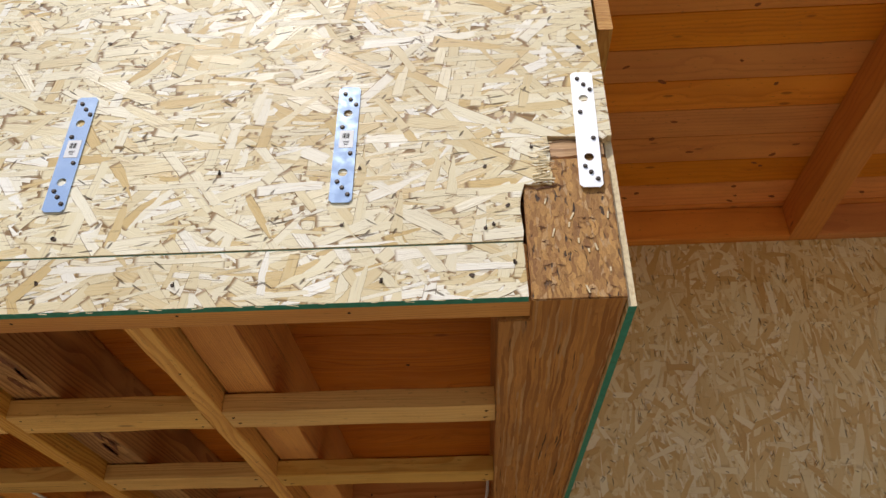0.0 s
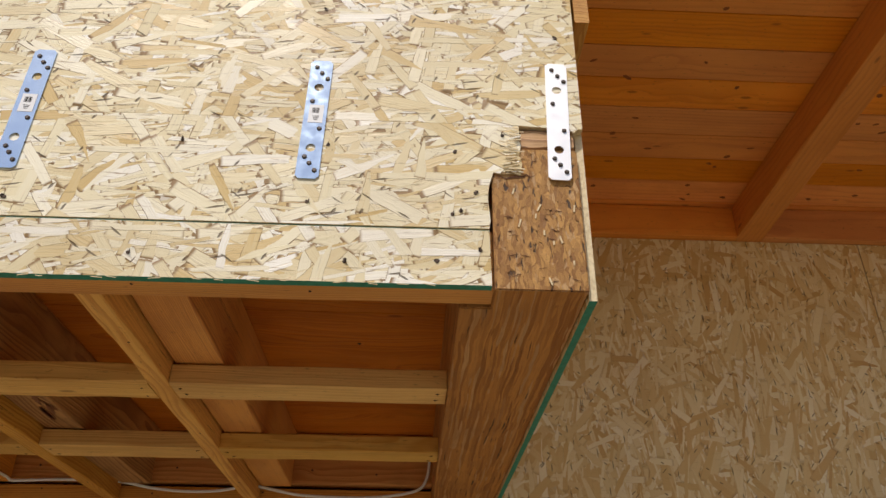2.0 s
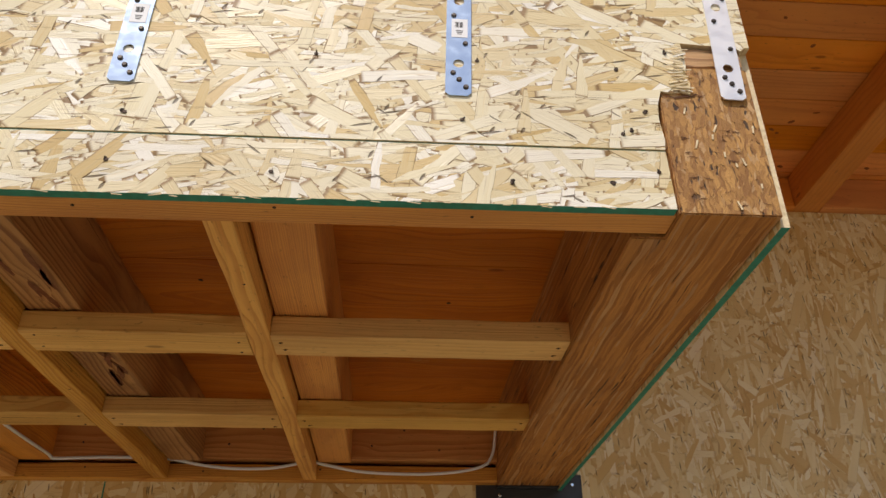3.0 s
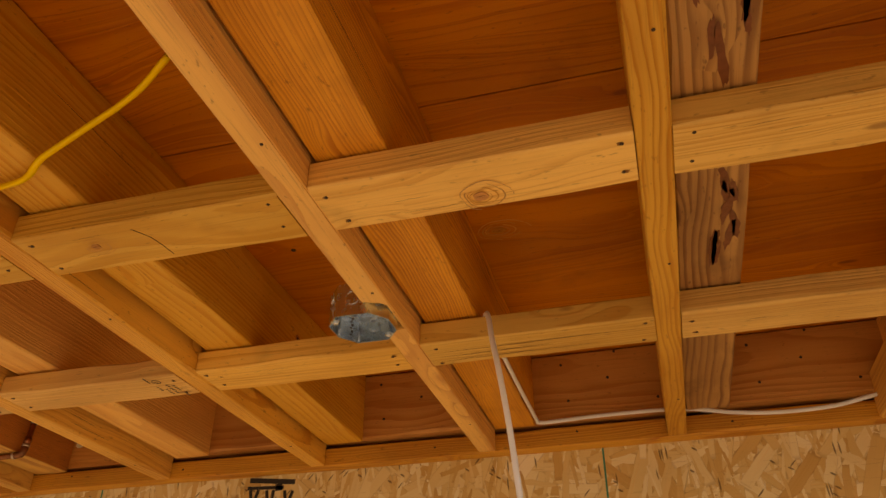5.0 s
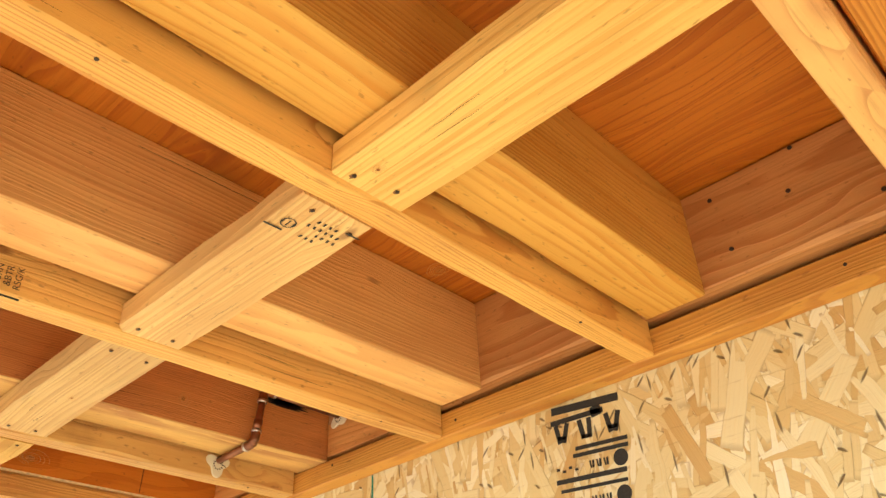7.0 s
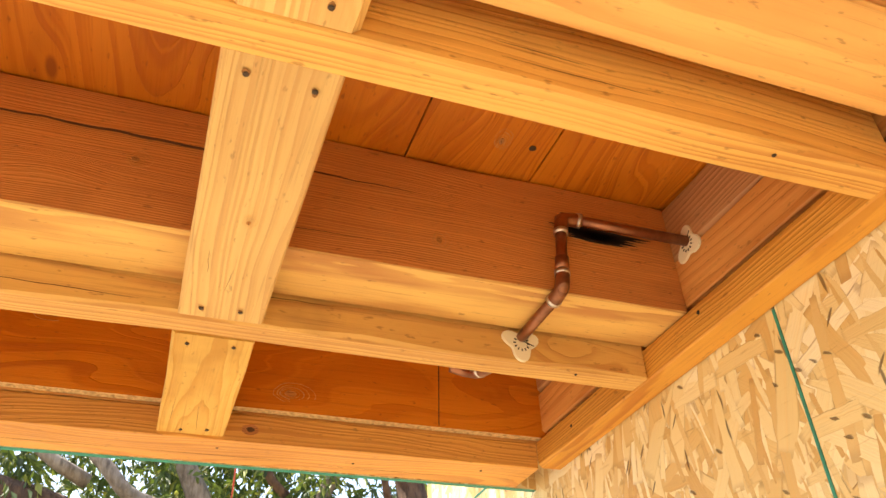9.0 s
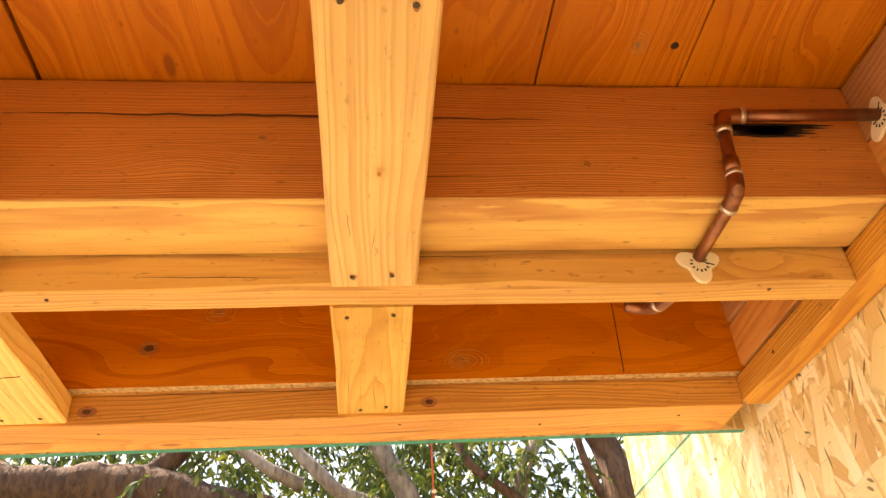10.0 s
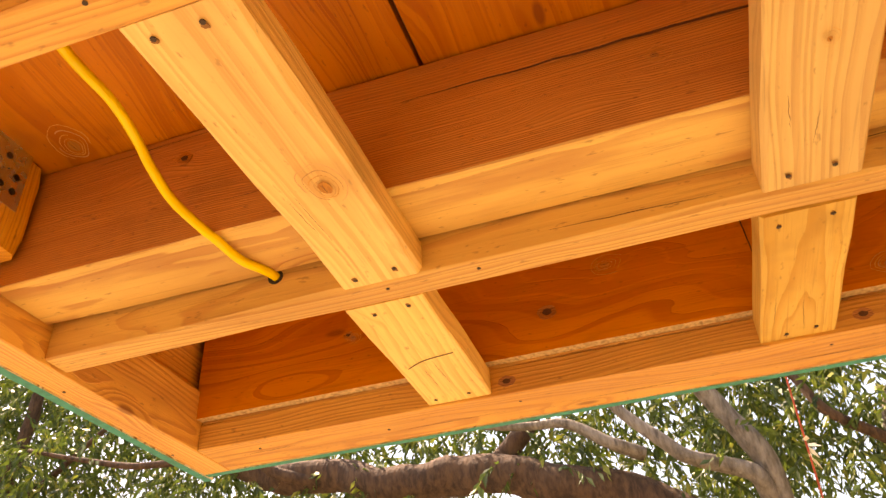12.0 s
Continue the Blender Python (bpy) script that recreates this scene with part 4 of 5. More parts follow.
def escutcheon(m):
    """A cream plastic pipe plate: a rounded triangle with a toothed hole."""
    rim = []
    for i in range(30):
        a = 2 * math.pi * i / 30
        r = 0.0185 + 0.0055 * math.cos(3 * (a + math.pi / 2))
        rim.append((r * 1.12 * math.cos(a), r * math.sin(a)))
    root = group_root("pipe_escutcheon", m.translation, "cream plastic plate round the copper pipe", "pipe plate", "pipe plates")
    bm = outline(rim, 0.003)
    bmesh.ops.bevel(bm, geom=[e for e in bm.edges if abs(e.verts[0].co.z) < 1e-6 and abs(e.verts[1].co.z) < 1e-6], offset=0.001, segments=2, affect="EDGES")
    part("plate", bm, M_PLASTIC, root, m=m)
    part("slot", box(0.0012, 0.022, 0.0005, 0.0), M_HOLE, root, m=m @ pose(0.006, 0.002, 0.0002, 0, 0, 70))
    for i in range(12):
        a = 2 * math.pi * i / 12
        part("tooth", box(0.0032, 0.0016, 0.0006, 0.0), M_HOLE, root, m=m @ pose(0.009 * math.cos(a), 0.009 * math.sin(a), 0.0003, 0, 0, math.degrees(a)))


escutcheon(Matrix.Translation((MEMBERS[5] + 0.0038, 2.272, 2.053)) @ pose(0, 0, 0, 90, 0, 90))
escutcheon(Matrix.Translation((-2.422, LEDGER + 0.0032, 2.152)) @ pose(0, 0, 0, 90, 0, 0) @ pose(0, 0, 0, 0, 0, 60))
# scorch left by the soldering torch, and a long split in the same joist
J6 = bpy.data.objects["roof_joist.005"]
for i in range(5):
    part("scorch", outline([(0.062 * (1 - 0.1 * i) * math.cos(a) * (1 + 0.25 * math.sin(5 * a + i)), 0.0035 * math.sin(a)) for a in [2 * math.pi * k / 18 for k in range(18)]], 0.0004), M_CHAR_SHADE, J6, "black scorch mark",
         Matrix.Translation((ROOF_E[5] + 0.0012, 2.350 - 0.006 * (i % 3), 2.166 - 0.0034 * i + 0.004)) @ pose(0, 0, 0, 90, 0, 90))


def crack(points, width, m, parent, name="crack"):
    """A thin dark split that tapers at both ends, on a face in local xy."""
    bm = bmesh.new()
    n = len(points)
    rows = []
    for i, (x, y) in enumerate(points):
        w = width * (0.15 + math.sin(math.pi * (i + 0.3) / (n - 0.4)))
        rows.append((bm.verts.new((x, y + w / 2, 0)), bm.verts.new((x, y - w / 2, 0))))
    for (a, b), (c, d) in zip(rows, rows[1:]):
        bm.faces.new((a, b, d, c))
    return part(name, bm, M_CRACK, parent, "thin dark split along the grain", m)


def wander(x0, x1, y0, y1, n, amp, seed):
    rng = random.Random(seed)
    return [(x0 + (x1 - x0) * i / n, y0 + (y1 - y0) * i / n + rng.uniform(-amp, amp)) for i in range(n + 1)]


EAST_FACE = lambda x, y, z: Matrix.Translation((x, y, z)) @ pose(0, 0, 0, 90, 0, 90)    # local x along +y, local y up, looking towards +x
UNDER = lambda x, y, z: Matrix.Translation((x, y, z)) @ pose(0, 0, 0, 180, 0, 0)         # local x along +x, local y along -y, looking down
crack(wander(-0.19, 0.36, 0.002, -0.003, 24, 0.0012, 3), 0.0032, EAST_FACE(ROOF_E[5] + 0.0012, 1.75, 2.179), J6)
blk = bpy.data.objects["blocking.009"]
for dy, a, b in ((0.012, -1.30, -0.99), (-0.006, -1.31, -1.12), (-0.022, -1.32, -1.05)):
    crack(wander(a, b, dy, dy + 0.004, 14, 0.001, int(dy * 1000)), 0.0014, UNDER(0, 1.9225, Z0 - 0.0008), blk)


# ---- ink stamps ----
def ink_bar(parent, m, w, h, turn=0.0):
    part("ink_bar", box(w, h, 0.0003, 0.0), M_INK, parent, m=m @ pose(0, 0, 0, 0, 0, turn))


def ink_ring(parent, m, r, thick):
    n = 20
    bm = bmesh.new()
    a = [bm.verts.new((r * math.cos(2 * math.pi * i / n), r * math.sin(2 * math.pi * i / n), 0)) for i in range(n)]
    b = [bm.verts.new(((r - thick) * math.cos(2 * math.pi * i / n), (r - thick) * math.sin(2 * math.pi * i / n), 0)) for i in range(n)]
    for i in range(n):
        bm.faces.new((a[i], a[(i + 1) % n], b[(i + 1) % n], b[i]))
    part("ink_ring", bm, M_INK, parent, m=m)


stamp = group_root("ink_stamp", (-1.905, WALL, 1.94), "black grading stamp inked upside down on the wall", "stamp")
WS = lambda x, z, turn=0.0: FACING_SOUTH(-1.892, WALL - 0.0006, 1.938) @ pose(0, 0, 0, 0, 0, -4.5) @ pose(x + 1.905, z - 1.940, 0, 0, 0, turn)
for dx, z, w, h, a in ((-0.905, 2.018, 0.120, 0.012, -1), (-0.92, 2.002, 0.095, 0.008, 2), (-0.885, 2.004, 0.018, 0.016, 10)):
    ink_bar(stamp, WS(dx - 1.0, z, a), w, h)
for k, x in enumerate((-1.948, -1.905, -1.858)):      # three heavy blocks, one for each big letter
    ink_bar(stamp, WS(x - 0.007, 1.982, 14), 0.008, 0.030)
    ink_bar(stamp, WS(x + 0.007, 1.982, -14 if k != 1 else 0), 0.008, 0.030)
    ink_bar(stamp, WS(x, 1.975 if k != 1 else 1.970), 0.016, 0.006)
for z, x0, x1, h in ((1.955, -1.925, -1.836, 0.006), (1.945, -1.93, -1.836, 0.006), (1.911, -1.962, -1.842, 0.007), (1.897, -1.955, -1.842, 0.005), (1.862, -1.96, -1.845, 0.006), (1.850, -1.955, -1.845, 0.005)):
    ink_bar(stamp, WS((x0 + x1) / 2, z, 0.4), x1 - x0, h)
for z in (1.929, 1.879):
    ink_ring(stamp, WS(-1.850, z), 0.012, 0.0118)
    for i in range(3):
        ink_bar(stamp, WS(-1.872 - 0.012 * i, z - 0.001), 0.0035, 0.011)
        ink_bar(stamp, WS(-1.8765 - 0.012 * i, z - 0.001, 12), 0.0025, 0.011)
    for i in range(4):
        ink_bar(stamp, WS(-1.925 - 0.011 * i, z - 0.004 + 0.004 * (i % 2)), 0.006, 0.004)

mark = bpy.data.objects["blocking.005"]      # the block beside the fourth ceiling joist
UN = lambda x, y, turn=0.0: UNDER(-1.820 + 1.3 * (x + 1.820), 1.917 + 1.25 * (y - 1.930), Z0 - 0.0009) @ pose(0, 0, 0, 0, 0, turn)
for x, y, w, h in ((-1.833, 1.905, 0.0022, 0.022), (-1.803, 1.962, 0.0022, 0.018)):
    ink_bar(mark, UN(x, y, 0), w, h)
ink_ring(mark, UN(-1.822, 1.912), 0.0085, 0.0014)
for i in range(3):
    ink_bar(mark, UN(-1.822, 1.907 + 0.005 * i), 0.010, 0.0012)
for k, (x, y0, n) in enumerate(((-1.806, 1.930, 4), (-1.814, 1.926, 6), (-1.822, 1.940, 4), (-1.830, 1.930, 3))):
    for i in range(n):
        ink_bar(mark, UN(x, y0 + 0.0058 * i), 0.0045, 0.0024, 15 * ((i + k) % 3 - 1))
side = bpy.data.objects["ceiling_joist.004"]
ES = lambda y, z, turn=0.0: EAST_FACE(MEMBERS[4] + 0.0016, y -0.022, z -0.014) @ pose(0, 0, 0, 0, 0, turn)
ink_bar(side, ES(1.766, 2.040), 0.034, 0.0026)


def lettering(text, m, size, parent):
    cu = bpy.data.curves.new("lettering", "FONT")
    cu.body, cu.size, cu.align_x, cu.align_y = text, size, "CENTER", "CENTER"
    tmp = bpy.data.objects.new("lettering", cu)
    scene.collection.objects.link(tmp)
    me = bpy.data.meshes.new_from_object(tmp)
    bpy.data.objects.remove(tmp)
    me.materials.clear()
    me.materials.append(M_INK)
    ob = new("lettering", me)
    ob.matrix_world = m
    keep = ob.matrix_basis.copy()
    ob.parent, ob.matrix_parent_inverse, ob.matrix_basis = parent, parent.matrix_basis.inverted(), keep
    return ob


lettering("S-GRN", ES(1.755, 2.062, 90), 0.011, side)
lettering("&BTR", ES(1.766, 2.066, 90), 0.011, side)
lettering("RSG/K", ES(1.777, 2.066, 90), 0.011, side)

# ---- framing angle on the front header ----
HX = -2.405
hang = group_root("framing_hanger", (-2.41, 1.09, 2.17), "short fir cleat with a grey steel hanger plate", "hanger")
SEED[0] += 1
part("cleat", lumber(0.125, 0.030, 0.088, 0.003, 77, 5), M_RIM, hang, m=pose(HX, RIM_IN + 0.016, 2.166, 0, -90, 0))
part("plate", box(0.052, 0.085, 0.0016, 0.0006), M_GALV, hang, "grey steel plate with holes", FACING_SOUTH(HX + 0.004, RIM_IN + 0.0322, 2.194) @ pose(0, 0, 0, 0, 180, 0))
for i in range(5):
    part("hole", disc(0.0042, 0.0006, 10, 0.1), M_HOLE, hang, m=FACING_SOUTH(HX - 0.009 + 0.017 * (i % 3), RIM_IN + 0.0334, 2.172 + 0.02 * (i // 2)) @ pose(0, 0, 0, 0, 180, 0))

# ---- trees beyond the west end ----
def bark(name, a, b):
    t = Tree(name)
    o = t.node("TexCoord").outputs["Object"]
    n = t.noise(t.scale(o, (9.0, 9.0, 3.0)), 2.2, 5.0, 0.65)
    ridge = t.noise(t.scale(o, (30.0, 30.0, 6.0)), 1.0, 4.0, 0.6)
    col = t.mix(t.ramp(n, 0.3, 0.7), a, b)
    col = t.mix(t.ramp(ridge, 0.5, 0.75, 0.0, 0.7), col, tuple(c * 0.35 for c in a))
    t.bump(ridge, 0.9, 0.02)
    return t.done(col, 0.9)


def leaf_material(name, a, b):
    t = Tree(name)
    g = t.node("NewGeometry").outputs["Random Per Island"]
    col = t.mix(g, a, b)
    col = t.mix(t.ramp(t.m("FRACT", t.m("MULTIPLY", g, 13.0)), 0.80, 0.88, 0.0, 0.85), col, (0.30, 0.31, 0.05))
    t.put(t.bsdf.inputs["Subsurface Weight"], 0.0)
    mix = t.node("MixShader")
    tr = t.node("BsdfTranslucent")
    t.put(tr.inputs[0], t.mix(0.5, col, (0.18, 0.24, 0.03)))
    out = t.t.nodes["Material Output"]
    t.done(col, 0.45)
    t.t.links.new(t.bsdf.outputs[0], mix.inputs[1])
    t.t.links.new(tr.outputs[0], mix.inputs[2])
    mix.inputs[0].default_value = 0.35
    t.t.links.new(mix.outputs[0], out.inputs[0])
    return t.mat


M_BARK = bark("brown_bark", (0.048, 0.024, 0.013), (0.13, 0.07, 0.038))
M_BARK_PALE = bark("pale_bark", (0.14, 0.11, 0.085), (0.30, 0.255, 0.21))
M_LEAF = leaf_material("green_leaves", (0.016, 0.045, 0.010), (0.085, 0.14, 0.024))
M_BERRY = plain("red_berries", (0.42, 0.06, 0.03), 0.5)


def leafage(rng, centres, twigs, per_twig, length):
    """Slender leaves along drooping twigs round the given centres."""
    verts, faces = [], []
    for _ in range(twigs):
        cx, cy, cz, cr = rng.choice(centres)
        d = Vector((rng.gauss(0, 1), rng.gauss(0, 1), rng.gauss(0, 0.8)))
        d = d.normalized() * cr * rng.random() ** 0.45
        p = Vector((cx, cy, cz)) + d
        way = Vector((rng.uniform(-1, 1), rng.uniform(-1, 1), rng.uniform(-0.8, 0.3))).normalized()
        for i in range(per_twig):
            way = (way + Vector((0, 0, -0.09))).normalized()
            p = p + way * 0.028
            leaf = (way + Vector((rng.uniform(-1, 1), rng.uniform(-1, 1), rng.uniform(-0.9, 0.5))) * 0.9).normalized()
            sidew = leaf.cross(Vector((rng.uniform(-1, 1), rng.uniform(-1, 1), rng.uniform(-0.3, 1)))).normalized()
            ln = length * rng.uniform(0.6, 1.25)
            wd = ln * rng.uniform(0.14, 0.22)
            k = len(verts)
            mid = p + leaf * ln * 0.45 + leaf.cross(sidew) * ln * 0.06
            verts += [p, mid + sidew * wd, p + leaf * ln - Vector((0, 0, ln * 0.12)), mid - sidew * wd]
            faces.append((k, k + 1, k + 2, k + 3))
    me = bpy.data.meshes.new("crown")
    me.from_pydata([tuple(v) for v in verts], [], faces)
    me.materials.append(M_LEAF)
    return me


def tree(at, label, limbs, centres, twigs, seed, pale=()):
    root = group_root("tree", at, label, "tree", "trees beyond the house")
    rng = random.Random(seed)
    for i, (pts, r0, r1) in enumerate(limbs):
        pts2 = []
        for k, p in enumerate(pts):
            pts2.append(p)
            if k + 1 < len(pts):
                q = pts[k + 1]
                pts2.append(tuple((a + b) / 2 + rng.uniform(-0.06, 0.06) for a, b in zip(p, q)))
        bm = tube(pts2, lambda u: r0 + (r1 - r0) * u, 12, 7)
        for v in bm.verts:
            v.co += 0.18 * (r0 + r1) * 0.5 * noise.noise_vector(v.co * 6.0)
        part("trunk" if i == 0 else "limb", bm, M_BARK_PALE if i in pale else M_BARK, root)
    me = leafage(rng, centres, twigs, 11, 0.085)
    ob = new("crown", me)
    ob.parent = root
    ob.matrix_parent_inverse = root.matrix_basis.inverted()
    return root


tree((-7.6, 2.9, 0), "gnarled old tree with a thick leaning brown trunk", [
    ([(-7.6, 2.9, -0.1), (-7.4, 2.7, 1.4), (-7.2, 2.25, 2.5), (-7.1, 1.35, 3.12), (-7.0, 0.55, 3.36), (-7.0, -0.3, 3.40), (-7.0, -1.15, 3.58), (-7.2, -2.0, 4.1), (-7.4, -2.8, 5.0)], 0.19, 0.085),
    ([(-7.2, 2.35, 2.6), (-7.0, 2.22, 3.15), (-6.9, 1.9, 3.75), (-6.8, 1.55, 4.5), (-6.7, 1.2, 5.4)], 0.085, 0.035),
    ([(-7.1, 2.2, 2.9), (-6.9, 1.95, 3.16), (-6.8, 1.64, 3.32), (-6.8, 1.3, 3.75), (-6.8, 0.8, 4.4)], 0.06, 0.025),
    ([(-7.0, 1.5, 3.33), (-6.9, 1.05, 3.58), (-6.8, 0.5, 3.62), (-6.8, -0.2, 3.9)], 0.045, 0.015),
    ([(-7.0, 0.5, 3.4), (-7.2, 0.9, 4.0), (-7.3, 1.6, 4.6)], 0.08, 0.03),
    ([(-7.0, -0.8, 3.5), (-6.8, -1.3, 3.7), (-6.7, -2.2, 3.75), (-6.6, -3.2, 4.0)], 0.05, 0.015),
    # unseen limb, added to carry leaves that shade the wall's west end
    ([(-6.7, 1.2, 5.35), (-5.6, 1.2, 5.6), (-4.6, 1.1, 5.4), (-3.7, 1.2, 5.1)], 0.04, 0.015),
# the last five clumps, near x -4, are the added shading leaves
], [(-7.9 + 0.3 * (i % 3), -2.6 + 0.42 * i, 4.0 + 0.55 * math.sin(i * 2.1), 0.55) for i in range(14)] + [(-8.6, -2.0 + 0.8 * i, 3.4 + 0.6 * math.sin(i * 1.7), 0.75) for i in range(7)] + [(-4.0 + 0.35 * (i % 3), 0.6 + 0.3 * i, 5.0 + 0.2 * (i % 2), 0.5) for i in range(5)], 2700, 11, (1, 2, 3))
tree((-8.0, 4.0, 0), "upright tree with a reddish-brown trunk", [
    ([(-7.6, 4.1, -0.1), (-7.3, 3.85, 1.6), (-7.0, 3.64, 3.1), (-7.0, 3.5, 3.75), (-7.0, 3.3, 5.0)], 0.15, 0.08),
    ([(-7.2, 3.2, 2.6), (-7.0, 2.95, 3.2), (-7.0, 3.28, 3.75), (-7.0, 3.5, 4.6)], 0.06, 0.03),
    ([(-7.2, 3.7, 2.4), (-6.9, 3.05, 3.0), (-6.8, 2.6, 3.35), (-6.8, 2.2, 3.9)], 0.05, 0.02),
    ([(-6.8, 2.2, 3.85), (-6.2, 2.3, 4.1), (-5.5, 2.25, 4.25), (-4.8, 2.2, 4.22)], 0.02, 0.008),
    ([(-7.0, 3.6, 2.9), (-6.7, 3.35, 3.25), (-6.6, 3.25, 3.6), (-6.6, 2.9, 4.2)], 0.035, 0.012),
], [(-7.9 + 0.4 * (i % 3), 2.2 + 0.33 * i, 3.9 + 0.6 * math.sin(i * 2.7), 0.5) for i in range(8)] + [(-8.8, 2.5 + 0.6 * i, 3.3 + 0.4 * math.cos(i * 2.0), 0.6) for i in range(5)], 1250, 12, (1,))
tree((-7.8, -5.2, 0), "leafy tree with slender drooping twigs", [
    ([(-7.8, -5.2, -0.1), (-7.7, -5.0, 1.6), (-7.5, -4.6, 3.0), (-7.4, -4.2, 4.2), (-7.3, -4.0, 5.4)], 0.13, 0.05),
    ([(-7.5, -4.7, 2.9), (-7.2, -4.0, 3.6), (-7.0, -3.2, 4.0), (-6.9, -2.5, 4.5)], 0.05, 0.015),
    ([(-7.5, -4.8, 2.8), (-7.4, -5.4, 3.8), (-7.3, -6.0, 4.8)], 0.05, 0.02),
], [(-7.7 + 0.4 * (i % 3), -6.4 + 0.4 * i, 4.2 + 0.6 * math.sin(i * 2.3), 0.6) for i in range(10)] + [(-8.6, -6.0 + 0.7 * i, 4.4 + 0.6 * math.cos(i * 1.9), 0.8) for i in range(5)] + [(-7.6 - 0.3 * (i % 2), -5.9 + 0.45 * i, 5.35 + 0.3 * math.sin(i * 2.0), 0.55) for i in range(6)], 2700, 13)
cord = group_root("hanging_ornament", (-5.0, 2.2, 2.9), "thin red cord with pale petals hanging from a branch", "ornament")
part("cord", tube([(-5.0, 2.22, 4.2), (-5.0, 2.2, 3.2), (-5.0, 2.18, 2.2)], 0.004, 6, 1), M_BERRY, cord)
for i in range(6):
    a = i * 1.1
    part("petal", outline([(0, 0), (0.02, 0.012), (0.055, 0.0), (0.02, -0.012)], 0.001), M_PLASTIC, cord, m=Matrix.Translation((-5.0, 2.19, 2.60 - 0.012 * i)) @ pose(0, 0, 0, 40 * i, 25 * i, 60 * i))

# ---- small drying checks in the framing ----
rng = random.Random(21)
for i in range(6):
    jn = bpy.data.objects["roof_joist" + (".%03d" % i if i else "")]
    for k in range(3):
        y0 = rng.uniform(1.1, 2.1)
        crack(wander(0.0, rng.uniform(0.10, 0.3), 0.0, rng.uniform(-0.004, 0.004), 10, 0.0006, 100 + i * 7 + k), 0.0009, EAST_FACE(ROOF_E[i] + 0.0010, y0, rng.uniform(2.09, 2.22)), jn)
    cj = bpy.data.objects["ceiling_joist" + (".%03d" % i if i else "")]
    for k in range(2):
        y0 = rng.uniform(1.1, 2.2)
        crack(wander(0.0, rng.uniform(0.06, 0.2), 0.0, rng.uniform(-0.003, 0.003), 8, 0.0005, 200 + i * 7 + k), 0.0008, EAST_FACE(MEMBERS[i] + 0.0014, y0, rng.uniform(2.04, 2.07)), cj)
for i in range(14):
    bl = bpy.data.objects["blocking" + (".%03d" % i if i else "")]
    c = bl.matrix_world.translation
    if i != 9:
        for k in range(2):
            crack(wander(-0.1, rng.uniform(-0.07, 0.0), 0.0, rng.uniform(-0.004, 0.004), 9, 0.0006, 300 + i * 5 + k), 0.0005, UNDER(c.x + rng.uniform(-0.02, 0.02), c.y + rng.uniform(-0.03, 0.03), Z0 - 0.0012), bl)
    # pencil tick across the block
    if i in (0, 6):
        part("pencil_mark", tube([(c.x - 0.02, c.y - 0.03, Z0 - 0.0008), (c.x - 0.006, c.y - 0.005, Z0 - 0.0008), (c.x, c.y + 0.035, Z0 - 0.0008)], 0.0005, 5, 5), M_HOLE, bl, "curved pencil line")
rb = bpy.data.objects["rim_board.002"]
for k in range(5):
    crack(wander(0.0, rng.uniform(0.08, 0.25), 0.0, 0.002, 9, 0.0006, 400 + k), 0.0009, Matrix.Translation((LEFT - rng.uniform(0.015, 0.07), 1.12 + 0.25 * k, Z0 - 0.0044)) @ pose(0, 0, 0, 180, 0, 90), rb)
strip = bpy.data.objects["plywood_strip"]
for y, a in ((1.90, 3), (2.28, -2)):
    part("pencil_mark", box(0.0008, 0.0012, 0.15, 0.0), M_HOLE, strip, "upright pencil line", pose(LEFT + 0.0134, y, 2.15, a, 0, 0))

# splits in the rough end of the beam
for k in range(34):
    x0 = rng.uniform(0.042, 0.145)
    crack(wander(0.0, rng.uniform(0.004, 0.016), 0.0, rng.uniform(-0.004, 0.004), 5, 0.0016, 500 + k), rng.uniform(0.0006, 0.0017), FACING_SOUTH(x0, FACE + 0.0022, rng.uniform(2.032, 2.255)), beam)
crack(wander(0.0, 0.055, 0.0, 0.006, 9, 0.003, 540), 0.0028, FACING_SOUTH(0.04, FACE + 0.002, 2.205), beam)
for k in range(10):
    z0 = rng.uniform(2.03, 2.2)
    part("splinter", box(0.0022, rng.uniform(0.006, 0.014), 0.001, 0.0), M_OSB_EDGE, beam, "pale wood sliver", FACING_SOUTH(rng.uniform(0.05, 0.15), FACE + 0.0022, z0) @ pose(0, 0, 0, 0, 0, rng.uniform(-30, 30)))
# torn strands at the broken corner of the front sheathing
for k in range(16):
    a = rng.uniform(-18, 22)
    part("splinter", box(rng.uniform(0.012, 0.03), rng.uniform(0.001, 0.003), 0.0008, 0.0), M_OSB_EDGE if k % 3 else M_OSB, front, "torn wood strand", FACING_SOUTH(0.068 + rng.uniform(-0.012, 0.006), FACE - 0.0008 - 0.0003 * k, 2.215 + 0.005 * k) @ pose(0, 0, 0, 0, 0, a))
# loose fibres on the cut edges
for k in range(26):
    x0 = -1.2 + 0.046 * k + rng.uniform(-0.02, 0.02)
    part("splinter", box(rng.uniform(0.006, 0.018), 0.0009, 0.0006, 0.0), M_OSB_EDGE, front, "torn wood strand", FACING_SOUTH(x0, FACE - 0.0006, 2.0235 + rng.uniform(-0.001, 0.002)) @ pose(0, 0, 0, 0, 0, rng.uniform(-14, 14)))

# ---- knots in the framing at the west end ----
M_FIRKNOT = wood("fir_knot", (0.52, 0.19, 0.035), (0.34, 0.10, 0.018), 420.0, pith=0.0, knots=0.99, wobble=0.004)


